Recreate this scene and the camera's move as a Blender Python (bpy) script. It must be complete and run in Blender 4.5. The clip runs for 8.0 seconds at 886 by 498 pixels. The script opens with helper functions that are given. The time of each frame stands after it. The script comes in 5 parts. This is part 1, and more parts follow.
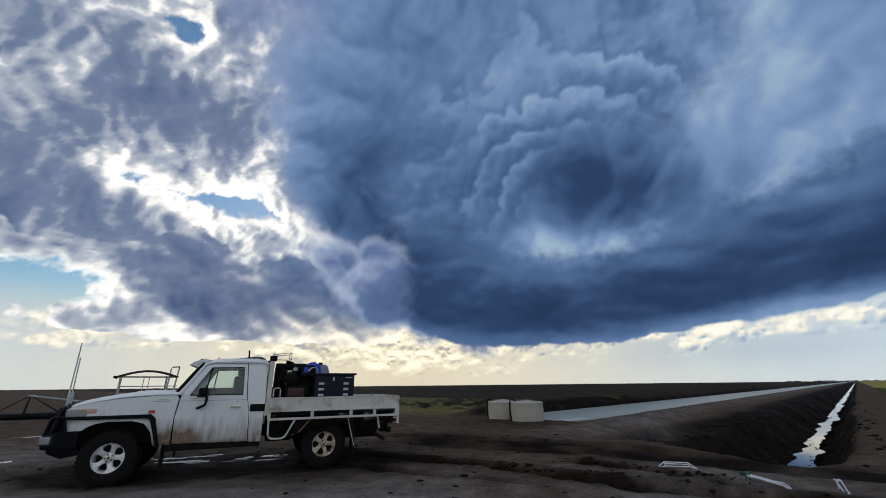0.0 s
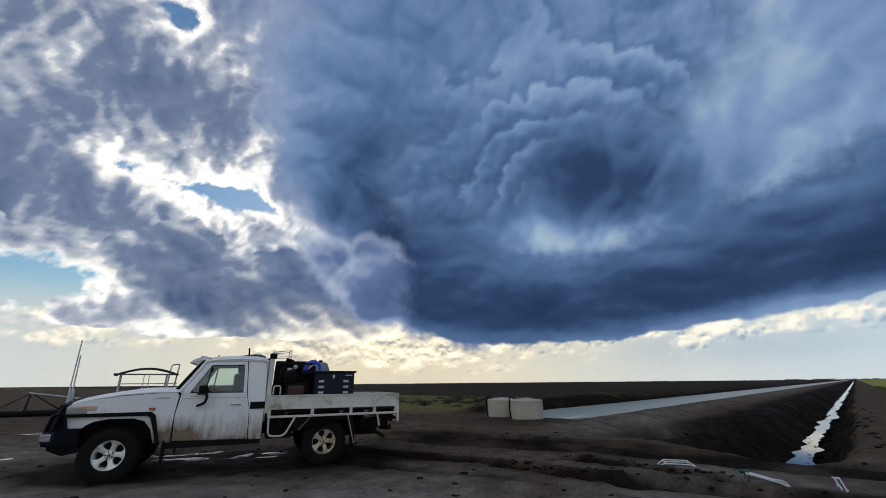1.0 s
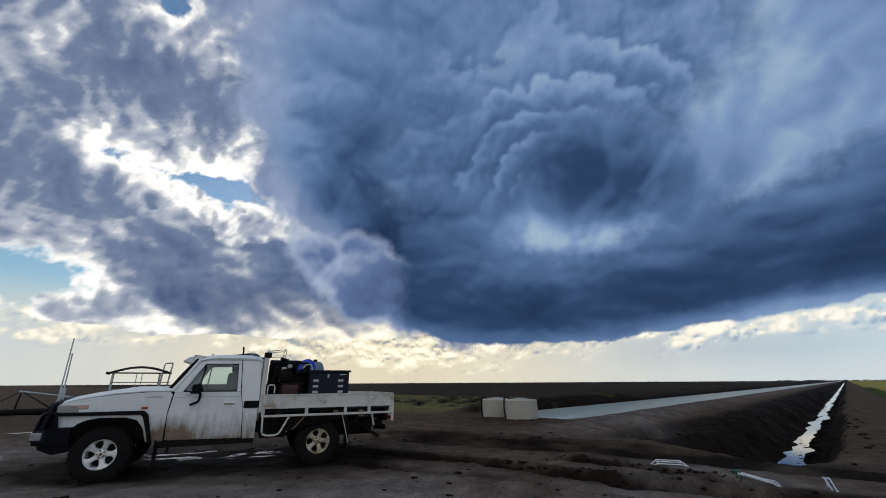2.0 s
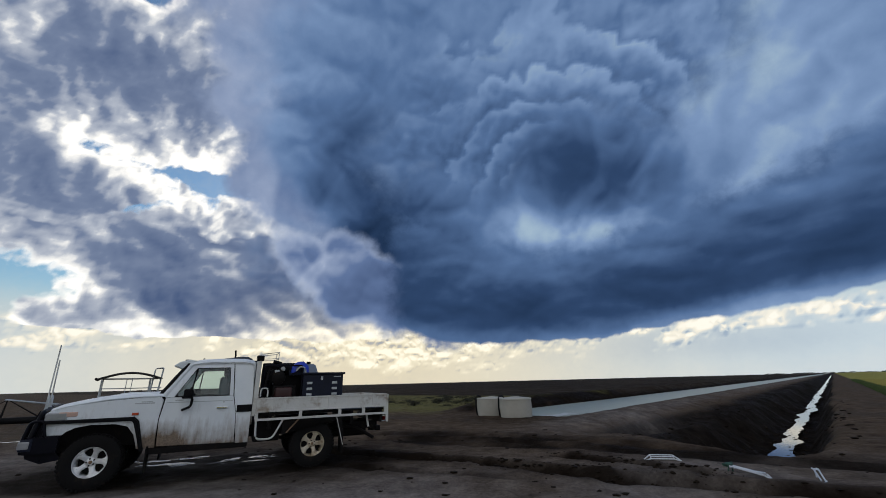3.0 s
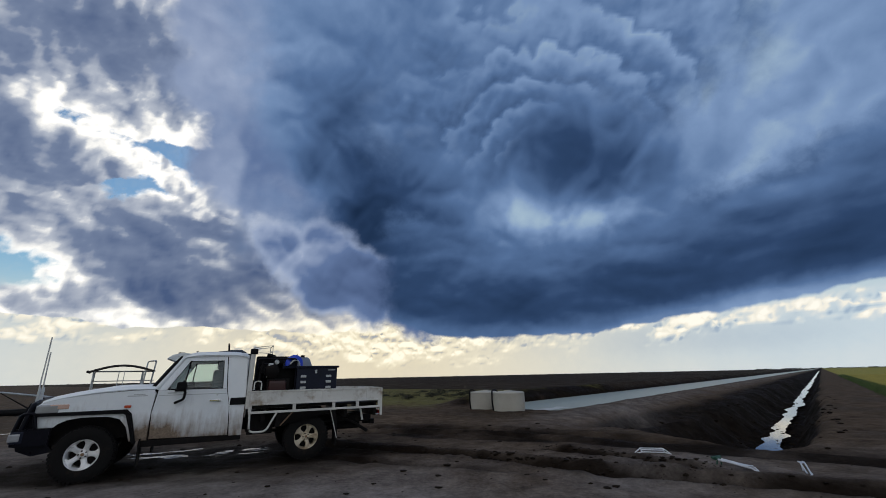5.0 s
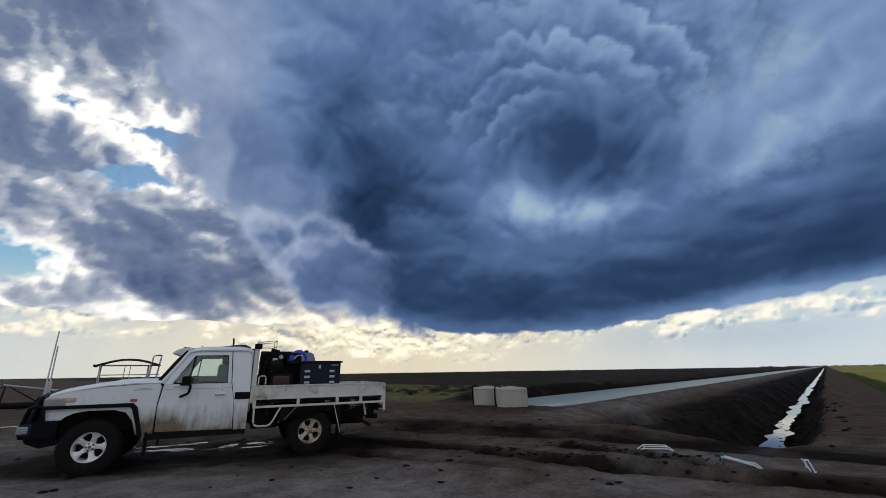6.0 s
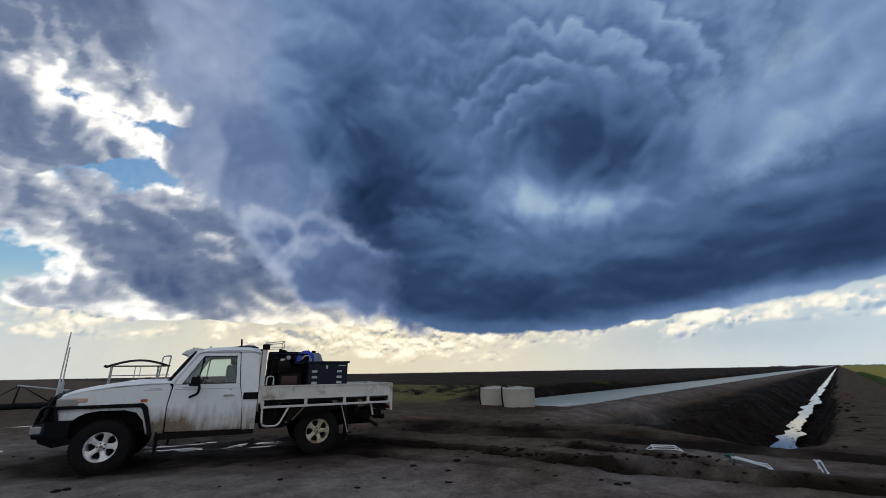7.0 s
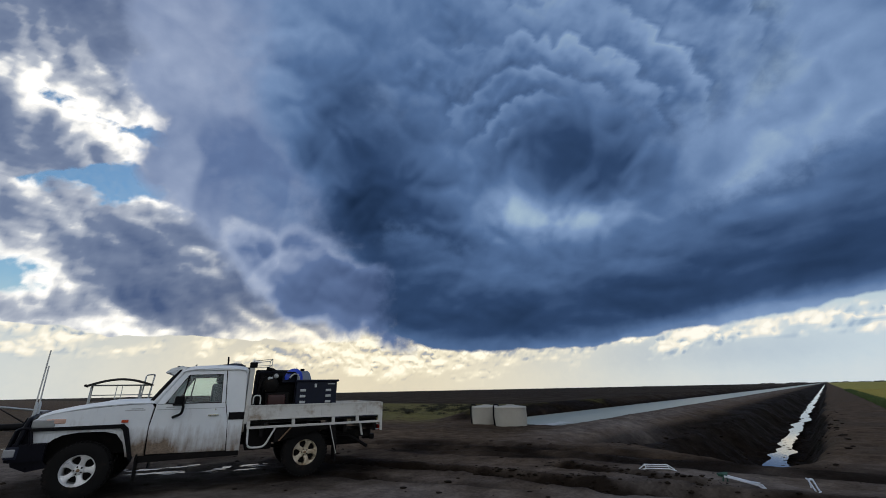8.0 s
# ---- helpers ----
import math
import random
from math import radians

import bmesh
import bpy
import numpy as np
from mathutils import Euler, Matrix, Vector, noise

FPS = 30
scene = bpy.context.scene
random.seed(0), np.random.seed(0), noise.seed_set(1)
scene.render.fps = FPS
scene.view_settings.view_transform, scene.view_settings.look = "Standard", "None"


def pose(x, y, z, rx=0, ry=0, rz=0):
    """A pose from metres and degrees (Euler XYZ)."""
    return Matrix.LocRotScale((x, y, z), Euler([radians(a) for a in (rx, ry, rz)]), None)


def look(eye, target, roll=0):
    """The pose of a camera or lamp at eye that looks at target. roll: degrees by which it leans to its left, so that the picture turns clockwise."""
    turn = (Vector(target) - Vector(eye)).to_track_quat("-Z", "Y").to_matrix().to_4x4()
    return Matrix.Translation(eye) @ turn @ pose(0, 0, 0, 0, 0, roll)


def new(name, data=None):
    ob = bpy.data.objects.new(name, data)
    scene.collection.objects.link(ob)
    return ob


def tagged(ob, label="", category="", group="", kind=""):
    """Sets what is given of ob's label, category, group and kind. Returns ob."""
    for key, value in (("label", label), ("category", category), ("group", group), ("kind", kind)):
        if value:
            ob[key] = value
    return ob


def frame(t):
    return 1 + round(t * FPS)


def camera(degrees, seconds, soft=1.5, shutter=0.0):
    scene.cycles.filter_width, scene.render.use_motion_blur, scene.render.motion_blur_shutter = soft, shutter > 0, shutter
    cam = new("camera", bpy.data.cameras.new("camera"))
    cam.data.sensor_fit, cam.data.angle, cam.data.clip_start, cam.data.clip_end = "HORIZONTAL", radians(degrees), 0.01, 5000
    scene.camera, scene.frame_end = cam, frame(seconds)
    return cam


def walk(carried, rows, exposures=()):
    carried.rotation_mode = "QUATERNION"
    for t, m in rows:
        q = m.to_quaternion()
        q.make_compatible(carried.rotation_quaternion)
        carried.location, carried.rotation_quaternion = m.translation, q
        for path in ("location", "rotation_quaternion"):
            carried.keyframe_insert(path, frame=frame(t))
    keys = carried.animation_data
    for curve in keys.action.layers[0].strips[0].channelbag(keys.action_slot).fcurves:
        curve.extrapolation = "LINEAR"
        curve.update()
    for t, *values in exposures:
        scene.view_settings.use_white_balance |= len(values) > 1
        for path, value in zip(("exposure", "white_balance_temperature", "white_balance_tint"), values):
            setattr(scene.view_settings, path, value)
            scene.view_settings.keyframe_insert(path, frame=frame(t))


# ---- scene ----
# One eye height above the yard; the camera is held in one spot and only turns.
EYE = 1.42
cam = camera(95.7, 8.0, soft=0.9)
PATH = [
    (0.0, pose(0, 0, EYE, 108.77, 0.57, -0.00)),
    (0.5, pose(0, 0, EYE, 108.86, 0.46, 0.12)),
    (1.0, pose(0, 0, EYE, 108.49, 0.51, -0.03)),
    (2.5, pose(0, 0, EYE, 108.45, 0.59, -1.13)),
    (3.0, pose(0, 0, EYE, 108.42, 1.38, -1.48)),
    (3.5, pose(0, 0, EYE, 107.69, 1.53, -2.08)),
    (4.0, pose(0, 0, EYE, 108.04, 1.71, -1.71)),
    (5.5, pose(0, 0, EYE, 107.27, 0.88, -2.45)),
    (6.0, pose(0, 0, EYE, 107.06, 0.86, -1.90)),
    (6.5, pose(0, 0, EYE, 107.05, 0.96, -1.09)),
    (7.0, pose(0, 0, EYE, 107.09, 0.94, -0.98)),
    (7.5, pose(0, 0, EYE, 108.57, 0.91, -1.17)),
    (8.0, pose(0, 0, EYE, 109.43, 1.13, -2.19)),
]
walk(cam, PATH, exposures=[(0.0, 0.0), (8.0, 0.0)])


# ---------------------------------------------------------------- light
SUN_AZ, SUN_EL = -8.0, 26.0        # bearing (right of north) and height of the sun behind the clouds

world = bpy.data.worlds.new("sky")
scene.world = world
world.use_nodes = True
wn = world.node_tree.nodes
wl = world.node_tree.links
sky_tex = wn.new("ShaderNodeTexSky")
sky_tex.sky_type = "NISHITA"
sky_tex.sun_disc = False
sky_tex.sun_elevation = radians(SUN_EL)
sky_tex.sun_rotation = radians(SUN_AZ)
sky_tex.air_density = 1.3
sky_tex.dust_density = 0.3
sky_tex.ozone_density = 3.0
wn["Background"].inputs["Strength"].default_value = 0.085
deep = wn.new("ShaderNodeHueSaturation")
deep.inputs["Saturation"].default_value = 1.4
wl.new(sky_tex.outputs[0], deep.inputs["Color"])
wl.new(deep.outputs[0], wn["Background"].inputs["Color"])

sun_data = bpy.data.lights.new("sun", "SUN")
sun_data.energy = 1.2
sun_data.angle = radians(12)
sun_data.color = (1.0, 0.93, 0.82)
sun = new("sun", sun_data)
sun_dir = Vector((math.sin(radians(SUN_AZ)) * math.cos(radians(SUN_EL)),
                  math.cos(radians(SUN_AZ)) * math.cos(radians(SUN_EL)), math.sin(radians(SUN_EL))))
sun.matrix_world = look(sun_dir * 200, (0, 0, 0))


# ---------------------------------------------------------------- materials
def nodes_of(name):
    m = bpy.data.materials.new(name)
    m.use_nodes = True
    nt = m.node_tree
    return m, nt, nt.nodes["Principled BSDF"]


def noise_node(nt, scale, detail=5.0, rough=0.55, vec=None, distort=0.0):
    n = nt.nodes.new("ShaderNodeTexNoise")
    n.inputs["Scale"].default_value = scale
    n.inputs["Detail"].default_value = detail
    n.inputs["Roughness"].default_value = rough
    n.inputs["Distortion"].default_value = distort
    if vec is not None:
        nt.links.new(vec, n.inputs["Vector"])
    return n.outputs["Fac"]


def val(nt, op, a, b=0.0, clamp=False):
    n = nt.nodes.new("ShaderNodeMath")
    n.operation, n.use_clamp = op, clamp
    for i, v in enumerate((a, b)):
        if isinstance(v, (int, float)):
            n.inputs[i].default_value = v
        else:
            nt.links.new(v, n.inputs[i])
    return n.outputs[0]


def ramp(nt, fac, stops, ease="LINEAR"):
    n = nt.nodes.new("ShaderNodeValToRGB")
    n.color_ramp.interpolation = ease
    el = n.color_ramp.elements
    while len(el) < len(stops):
        el.new(0.5)
    for e, (p, c) in zip(el, stops):
        e.position = p
        e.color = (*c, 1.0) if not isinstance(c, (int, float)) else (c, c, c, 1.0)
    nt.links.new(fac, n.inputs[0])
    return n.outputs[0]


def mix(nt, fac, a, b):
    n = nt.nodes.new("ShaderNodeMix")
    n.data_type = "RGBA"
    for sock, v in ((n.inputs[0], fac), (n.inputs[6], a), (n.inputs[7], b)):
        if isinstance(v, tuple):
            sock.default_value = (*v, 1.0)
        elif isinstance(v, (int, float)):
            sock.default_value = v
        else:
            nt.links.new(v, sock)
    return n.outputs[2]


def bump(nt, bsdf, height, strength=0.3, dist=0.01):
    n = nt.nodes.new("ShaderNodeBump")
    n.inputs["Strength"].default_value = strength
    n.inputs["Distance"].default_value = dist
    nt.links.new(height, n.inputs["Height"])
    nt.links.new(n.outputs[0], bsdf.inputs["Normal"])


def coords(nt, kind="Object"):
    return nt.nodes.new("ShaderNodeTexCoord").outputs[kind]


def attr(nt, name, out="Fac"):
    n = nt.nodes.new("ShaderNodeAttribute")
    n.attribute_name = name
    return n.outputs[out]


def plain(name, colour, rough=0.5, metal=0.0, vary=0.25, scale=8.0, grain=60.0, relief=0.15, dirt=None, dirt_at=0.6, spec=0.5):
    """A surface with two scales of variation and, if given, a second colour in worn or dirty patches."""
    m, nt, b = nodes_of(name)
    v = coords(nt)
    big = noise_node(nt, scale, 4, 0.6, v)
    fine = noise_node(nt, grain, 3, 0.6, v)
    lo, hi = tuple(c * (1 - vary) for c in colour), tuple(min(1.0, c * (1 + vary)) for c in colour)
    col = ramp(nt, val(nt, "ADD", val(nt, "MULTIPLY", big, 0.65), val(nt, "MULTIPLY", fine, 0.35)), [(0.3, lo), (0.7, hi)])
    if dirt:
        spots = ramp(nt, noise_node(nt, scale * 0.7, 6, 0.65, v), [(dirt_at - 0.06, 0.0), (dirt_at + 0.08, 1.0)])
        col = mix(nt, spots, col, dirt)
    nt.links.new(col, b.inputs["Base Color"])
    nt.links.new(ramp(nt, big, [(0.3, max(0.02, rough - 0.1)), (0.7, min(1.0, rough + 0.1))]), b.inputs["Roughness"])
    b.inputs["Metallic"].default_value = metal
    b.inputs["Specular IOR Level"].default_value = spec
    if relief:
        bump(nt, b, fine, relief, 0.004)
    return m


def cloud_material(name, stops, soft=0.25, curl=0.10, ragged=0.10, scale=45.0, sunlit=None):
    """Glowing cloud seen from below: light passes the thin parts and is held back by the thick ones; thickness also
    carries painted light and shade.
    """
    m = bpy.data.materials.new(name)
    m.use_nodes = True
    nt = m.node_tree
    nt.nodes.clear()
    out = nt.nodes.new("ShaderNodeOutputMaterial")
    puff = attr(nt, "puff", "Vector")
    wisp = val(nt, "SUBTRACT", noise_node(nt, scale, 5, 0.58, puff, 0.3), 0.5)
    total = attr(nt, "thickness")
    cover = attr(nt, "cover")
    # fine curls show most in the thin parts
    thin = ramp(nt, total, [(0.1, 1.0), (0.6, 0.35)])
    total = val(nt, "ADD", total, val(nt, "MULTIPLY", val(nt, "MULTIPLY", wisp, curl), thin))
    reach = val(nt, "ADD", cover, val(nt, "MULTIPLY", wisp, ragged))
    alpha = nt.nodes.new("ShaderNodeMapRange")
    alpha.interpolation_type = "SMOOTHSTEP"
    alpha.inputs["From Min"].default_value = 0.5 - soft / 2
    alpha.inputs["From Max"].default_value = 0.5 + soft / 2
    nt.links.new(reach, alpha.inputs["Value"])
    inside = val(nt, "MULTIPLY", cover, 8.0, True)
    glow = nt.nodes.new("ShaderNodeEmission")
    colour = ramp(nt, total, stops)
    if sunlit:
        colour = mix(nt, attr(nt, "warmth"), colour, ramp(nt, total, sunlit))
    nt.links.new(colour, glow.inputs["Color"])
    clear = nt.nodes.new("ShaderNodeBsdfTransparent")
    mixer = nt.nodes.new("ShaderNodeMixShader")
    nt.links.new(val(nt, "MULTIPLY", alpha.outputs[0], inside), mixer.inputs[0])
    nt.links.new(clear.outputs[0], mixer.inputs[1])
    nt.links.new(glow.outputs[0], mixer.inputs[2])
    nt.links.new(mixer.outputs[0], out.inputs["Surface"])
    return m


# ---------------------------------------------------------------- clouds
# Shells of cloud far out round the plain; thickness and cover are told by bearing and height (degrees) and by noise.
PERM = np.random.default_rng(7).permutation(256)
GRADS = np.random.default_rng(8).normal(size=(256, 3))
GRADS /= np.linalg.norm(GRADS, axis=1)[:, None]


def grain3(p):
    """Smooth gradient noise, about -0.7 to 0.7."""
    c = np.floor(p).astype(int)
    f = p - c
    w = f * f * f * (f * (f * 6 - 15) + 10)
    out = 0.0
    for i in (0, 1):
        for j in (0, 1):
            for k in (0, 1):
                h = PERM[(PERM[(PERM[(c[:, 0] + i) & 255] + c[:, 1] + j) & 255] + c[:, 2] + k) & 255]
                dot = ((f - np.array([i, j, k])) * GRADS[h]).sum(1)
                out = out + dot * (w[:, 0] if i else 1 - w[:, 0]) * (w[:, 1] if j else 1 - w[:, 1]) * (w[:, 2] if k else 1 - w[:, 2])
    return out


def drift(p, scale, octaves=5, gain=0.5):
    """Soft cloudy noise, about -1 to 1."""
    out, amp, tot = 0.0, 1.0, 0.0
    for o in range(octaves):
        out, tot = out + amp * grain3(p * scale * 2.03 ** o + 31.7 * o), tot + amp
        amp *= gain
    return out * 1.9 / tot


def heap(p, scale, octaves=4, gain=0.5):
    """Heaped round lumps with sharp creases between them, about -0.5 to 0.5."""
    out, amp, tot = 0.0, 1.0, 0.0
    for o in range(octaves):
        out, tot = out + amp * np.abs(grain3(p * scale * 2.1 ** o + 17.9 * o)), tot + amp
        amp *= gain
    return out * 2.6 / tot - 0.45


def spot(az, el, az0, el0, sa, se, turn=0.0):
    c, s = math.cos(radians(turn)), math.sin(radians(turn))
    u, w = (az - az0), (el - el0)
    p, q = c * u + s * w, -s * u + c * w
    return np.exp(-0.5 * ((p / sa) ** 2 + (q / se) ** 2))


def step(a, b, x):
    t = np.clip((x - a) / (b - a), 0, 1)
    return t * t * (3 - 2 * t)


def dome(az, el, x=1.0, y=1.0, z=1.0):
    """Places on the vault of the sky, as unit vectors."""
    a, e = np.radians(az), np.radians(el)
    return np.stack([np.sin(a) * np.cos(e) * x, np.cos(a) * np.cos(e) * y, np.sin(e) * z], 1)


def relief(p, field, az, el, reach):
    """Lit and shaded sides of the lumps, to paint into the thickness, for a light at that bearing and height."""
    light = dome(np.array([az]), np.array([el]))[0]
    t = light - p * (p @ light)[:, None]
    t = t / (np.linalg.norm(t, axis=1)[:, None] + 0.05)
    return field(p + t * reach) - field(p)


def vault(name, radius, form, material, label, az_range=(-110.0, 110.0), low=-3.0, gap=0.32):
    """A shell of cloud round the eye, finest where the view passes; form(az, el, p) gives thickness, cover, warmth."""
    u = np.concatenate([np.arange(az_range[0], -66, 3.0), np.arange(max(-66, az_range[0]), min(66, az_range[1]), gap), np.arange(66, az_range[1] + 3, 3.0)]) if az_range[0] < 66 else np.arange(az_range[0], az_range[1] + 3, 3.0)
    w = np.concatenate([np.arange(low, 62, gap), np.arange(62, 88, 3.0)])
    m, n = len(w), len(u)
    el, az = (v.ravel() for v in np.meshgrid(w, u, indexing="ij"))
    p = dome(az, el)
    thick, cover, warm = (np.broadcast_to(v, (m * n,)) for v in form(az, el, p))
    co = p * (radius * (1.0 - 0.03 * np.clip(thick, 0, 1)))[:, None]
    i = np.arange(m * n).reshape(m, n)
    faces = np.stack([i[:-1, :-1], i[:-1, 1:], i[1:, 1:], i[1:, :-1]], -1).reshape(-1, 4)
    faces = faces[(cover > 0.02)[faces].any(1)]
    used = np.unique(faces)
    back = np.full(m * n, -1)
    back[used] = np.arange(len(used))
    me = bpy.data.meshes.new(name)
    me.from_pydata(co[used].tolist(), [], back[faces].tolist())
    for key, data in (("thickness", thick), ("cover", cover), ("warmth", warm)):
        me.attributes.new(key, "FLOAT", "POINT").data.foreach_set("value", data[used].astype(np.float32))
    me.attributes.new("puff", "FLOAT_VECTOR", "POINT").data.foreach_set("vector", p[used].astype(np.float32).ravel())
    me.materials.append(material)
    me.polygons.foreach_set("use_smooth", np.ones(len(me.polygons), dtype=bool))
    ob = new(name, me)
    ob.location = (0, 0, EYE)
    return tagged(ob, label, "cloud", kind="structure")


EYE_AZ, EYE_EL = 23.0, 24.0        # where the storm turns


def shelf_form(az, el, p):
    # the dark straight base of the storm, lowest to the north-east and lifting to the east
    low = 4.9 + 0.095 * np.clip(az - 19, 0, 80) + np.where(az < 8, 0.016 * (8 - az) ** 2, 0)
    rag = drift(p * np.array([1, 1, 2.6]), 9, 5)
    low = low + 0.6 * rag + 0.5 * heap(p, 20, 3)
    up = low + 9.5 + 0.10 * np.clip(az - 18, 0, 40) + 0.3 * np.clip(18 - az, 0, 30)
    cover = step(low - 0.7, low + 0.9, el) * (1 - step(up - 6.0, up + 9.0, el + 2.5 * rag)) * step(-12, 2, az)
    lumps = lambda q: heap(q * np.array([1, 1, 2.4]), 6, 3, 0.4)
    thick = 0.50 + 0.28 * step(low - 0.2, low + 3.0, el) - 0.24 * step(low + 3.5, up + 2, el) - 0.22 * step(22, 42, az) * (1 - step(low + 0.3, low + 3.6, el))
    thick = thick + 0.05 * rag + 0.13 * drift(p * np.array([1, 1, 1.3]), 4.5, 4, 0.45) + 0.12 * relief(p, lumps, -20, 60, 0.02)
    return thick, cover, 0.0


def spiral(az, el):
    """Way round the eye (from the west, clockwise) and distance from it in degrees."""
    px, py = (az - EYE_AZ) * 0.88, el - EYE_EL
    return np.arctan2(py, -px), np.hypot(px, py)


def storm_form(az, el, p):
    warp = np.stack([drift(p, 4, 3), drift(p + 9.0, 4, 3), drift(p + 19.0, 4, 3)], 1)
    q = p + 0.05 * warp
    big = drift(q, 3.0, 5, 0.5)
    lumps = lambda v: heap(v, 4.5, 3, 0.45)
    a2, e2 = az + 4.0 * warp[:, 0] + 2.0 * big, el + 2.5 * warp[:, 1]
    thick = 0.42 + 0.17 * big
    thick += 0.22 * spot(a2, e2, -9, 28, 6.5, 9, 10)            # dark arm
    thick += 0.22 * spot(a2, e2, -5, 16, 7, 6, -50) + 0.24 * spot(a2, e2, 6, 11, 9, 4, -25)   # arm bending down to the base
    thick += 0.04 * spot(a2, e2, -2, 46, 9, 6) - 0.10 * spot(a2, e2, -24, 38, 9, 14)
    thick += 0.40 * spot(a2, e2, 26, 24.5, 10, 5, -12)        # dark core
    thick -= (0.36 * spot(a2, e2, 14, 18.0, 4.0, 2.4, 25) + 0.36 * spot(a2, e2, 25, 17.0, 6.0, 1.8, 8)) * step(-0.7, 0.3, drift(q, 10, 4))   # pale ragged hole
    thick += 0.22 * spot(a2, e2, 34, 11, 15, 3.0, 6)
    thick -= 0.22 * spot(a2, e2, 42, 30, 8, 12)                  # thin veil
    thick += 0.30 * spot(a2, e2, 54, 15, 10, 4.5, 24)
    thick += 0.34 * relief(q, lumps, -20, 60, 0.025) + 0.05 * heap(q, 11, 4)
    edge = az + 24 - 0.75 * np.clip(27 - el, 0, 15) + 8.0 * big + 13 * heap(q, 3.5, 5, 0.5)
    foot = 5.5 + 0.30 * np.clip(az - EYE_AZ, 0, 60)
    cover = step(-15, 11, edge) * step(foot, foot + 5.0, el) * (1 - step(85, 105, az))
    return thick, cover, 0.0


def rolls_form(az, el, p):
    # billowing rolls wound round the upper side of the storm: each has a bright puffed rim and thickens inwards
    th, r = spiral(az, el)
    warp = drift(p, 3.5, 3, 0.4)
    puffs = heap(p, 6.5, 4, 0.5)
    n = 3.0
    turn = n * (-np.log(np.maximum(r, 1.0)) - 7.0 / (2 * math.pi * n) * th) + 0.8 * warp + 1.15 * puffs + 0.22 * heap(p, 17, 3)
    s = turn - np.floor(turn)
    saw = np.where(s < 0.24, 1 - step(0, 0.24, s), step(0.16, 1.10, s))
    row = np.sin(12.9898 * np.floor(turn)) * 0.5
    lumps = lambda v: heap(v, 8, 3, 0.4)
    ring = step(4, 13, r) * (1 - step(22, 34, r))
    upper = step(-0.55, 0.15, th + 0.2 * warp) * (1 - step(2.2, 2.9, th))
    thick = 0.39 + (0.32 * (saw - 0.5) * step(-0.9, 0.7, drift(p + 4.0, 5, 3) + 0.5 * spot(az, el, 14, 39, 14, 5)) + 0.10 * row) * ring + 0.10 * warp + 0.25 * relief(p, lumps, -20, 60, 0.014)
    thick -= 0.10 * spot(az, el, 14, 40, 12, 4) + 0.10 * spot(az, el, 33, 33, 4, 6) - 0.42 * spot(az, el, 27, 27, 9, 5)
    thick += 0.10 * spot(az, el, 4, 27, 5, 8)
    cover = ring * upper * (0.75 + 0.5 * puffs + 0.25 * warp)
    return thick, np.clip(cover, 0, 1), 0.0


def lobe_form(az, el, p):
    # rounded tail under the west side of the storm with a thin bright rim
    warp = drift(p, 7, 4)
    puffs = heap(p, 8, 4, 0.45)
    c, s = math.cos(radians(-20)), math.sin(radians(-20))
    u, w = az + 6.0, el - 12.5
    f = np.hypot((c * u + s * w) / 13.0, (-s * u + c * w) / 5.0)
    inner = 1.10 - f + 0.30 * warp + 0.55 * puffs
    lumps = lambda v: heap(v, 6, 3, 0.4)
    thick = 0.33 + 0.26 * step(0.02, 0.45, inner) + 0.16 * step(-8, 4, az) - 0.10 * step(-4, -14, az) + 0.45 * relief(p, lumps, -20, 60, 0.02) + 0.14 * warp
    return thick, np.clip(0.5 + inner * 1.1, 0, 1) * (1 - 0.5 * step(4, 12, az)), 0.0


def arm_form(az, el, p):
    # grey sheet that spreads west from the storm
    big = drift(p, 4.0, 5, 0.5)
    lumps = lambda v: heap(v, 5, 3, 0.4)
    thick = 0.36 + 0.20 * big - 0.10 * (1 - step(18, 28, el)) + 0.12 * spot(az, el, -6, 34, 8, 12) + 0.08 * spot(az, el, 10, 30, 20, 20) + 0.26 * spot(az, el, 52, 16, 24, 8)
    thick += 0.3 * relief(p, lumps, -8, 26, 0.02)
    west = az + 24 + 0.45 * (el - 26) + 9.0 * big + 8.0 * heap(p, 4, 4, 0.4) - 0.9 * np.clip(22 - el, 0, 12)
    return thick, step(-8, 9, west) * step(9.0, 15.0, el + 2 * big), 0.0


def broken_depth(az, el, p, shift):
    """Depth of the broken cloud over the west: 0.5 is its edge."""
    q = p + shift
    warp = np.stack([drift(q, 6, 3), drift(q + 5.0, 6, 3), 0.7 * drift(q + 11.0, 6, 3)], 1)
    q = q + 0.03 * warp
    d = 0.655 + 0.16 * drift(q, 5.0, 6, 0.55) + 0.30 * heap(q * np.array([1, 1, 1.3]), 7.5, 6, 0.56)
    d += 0.22 * spot(az, el, -47, 32, 8, 6, -30) + 0.22 * spot(az, el, -34, 33, 6, 6)
    d += 0.26 * spot(az, el, -50, 18.5, 7, 4.5) + 0.10 * spot(az, el, -38, 17, 6, 3)
    d -= 0.30 * spot(az, el, -39, 40, 3.2, 2.0) + 0.26 * spot(az, el, -41.5, 22.8, 2.6, 0.9, -10) + 0.26 * spot(az, el, -29.5, 22.2, 3.0, 0.7, -6)
    d -= 0.12 * spot(az, el, -33, 23, 13, 2.4, -8)
    return d, q


def broken_thick(d, q, warm):
    lumps = lambda v: heap(v, 7, 5, 0.5)
    return (d - 0.5) * 1.05 + 0.08 * drift(q, 9, 4) + 0.75 * relief(q / np.linalg.norm(q, axis=1)[:, None], lumps, -8, 26, 0.016) - warm


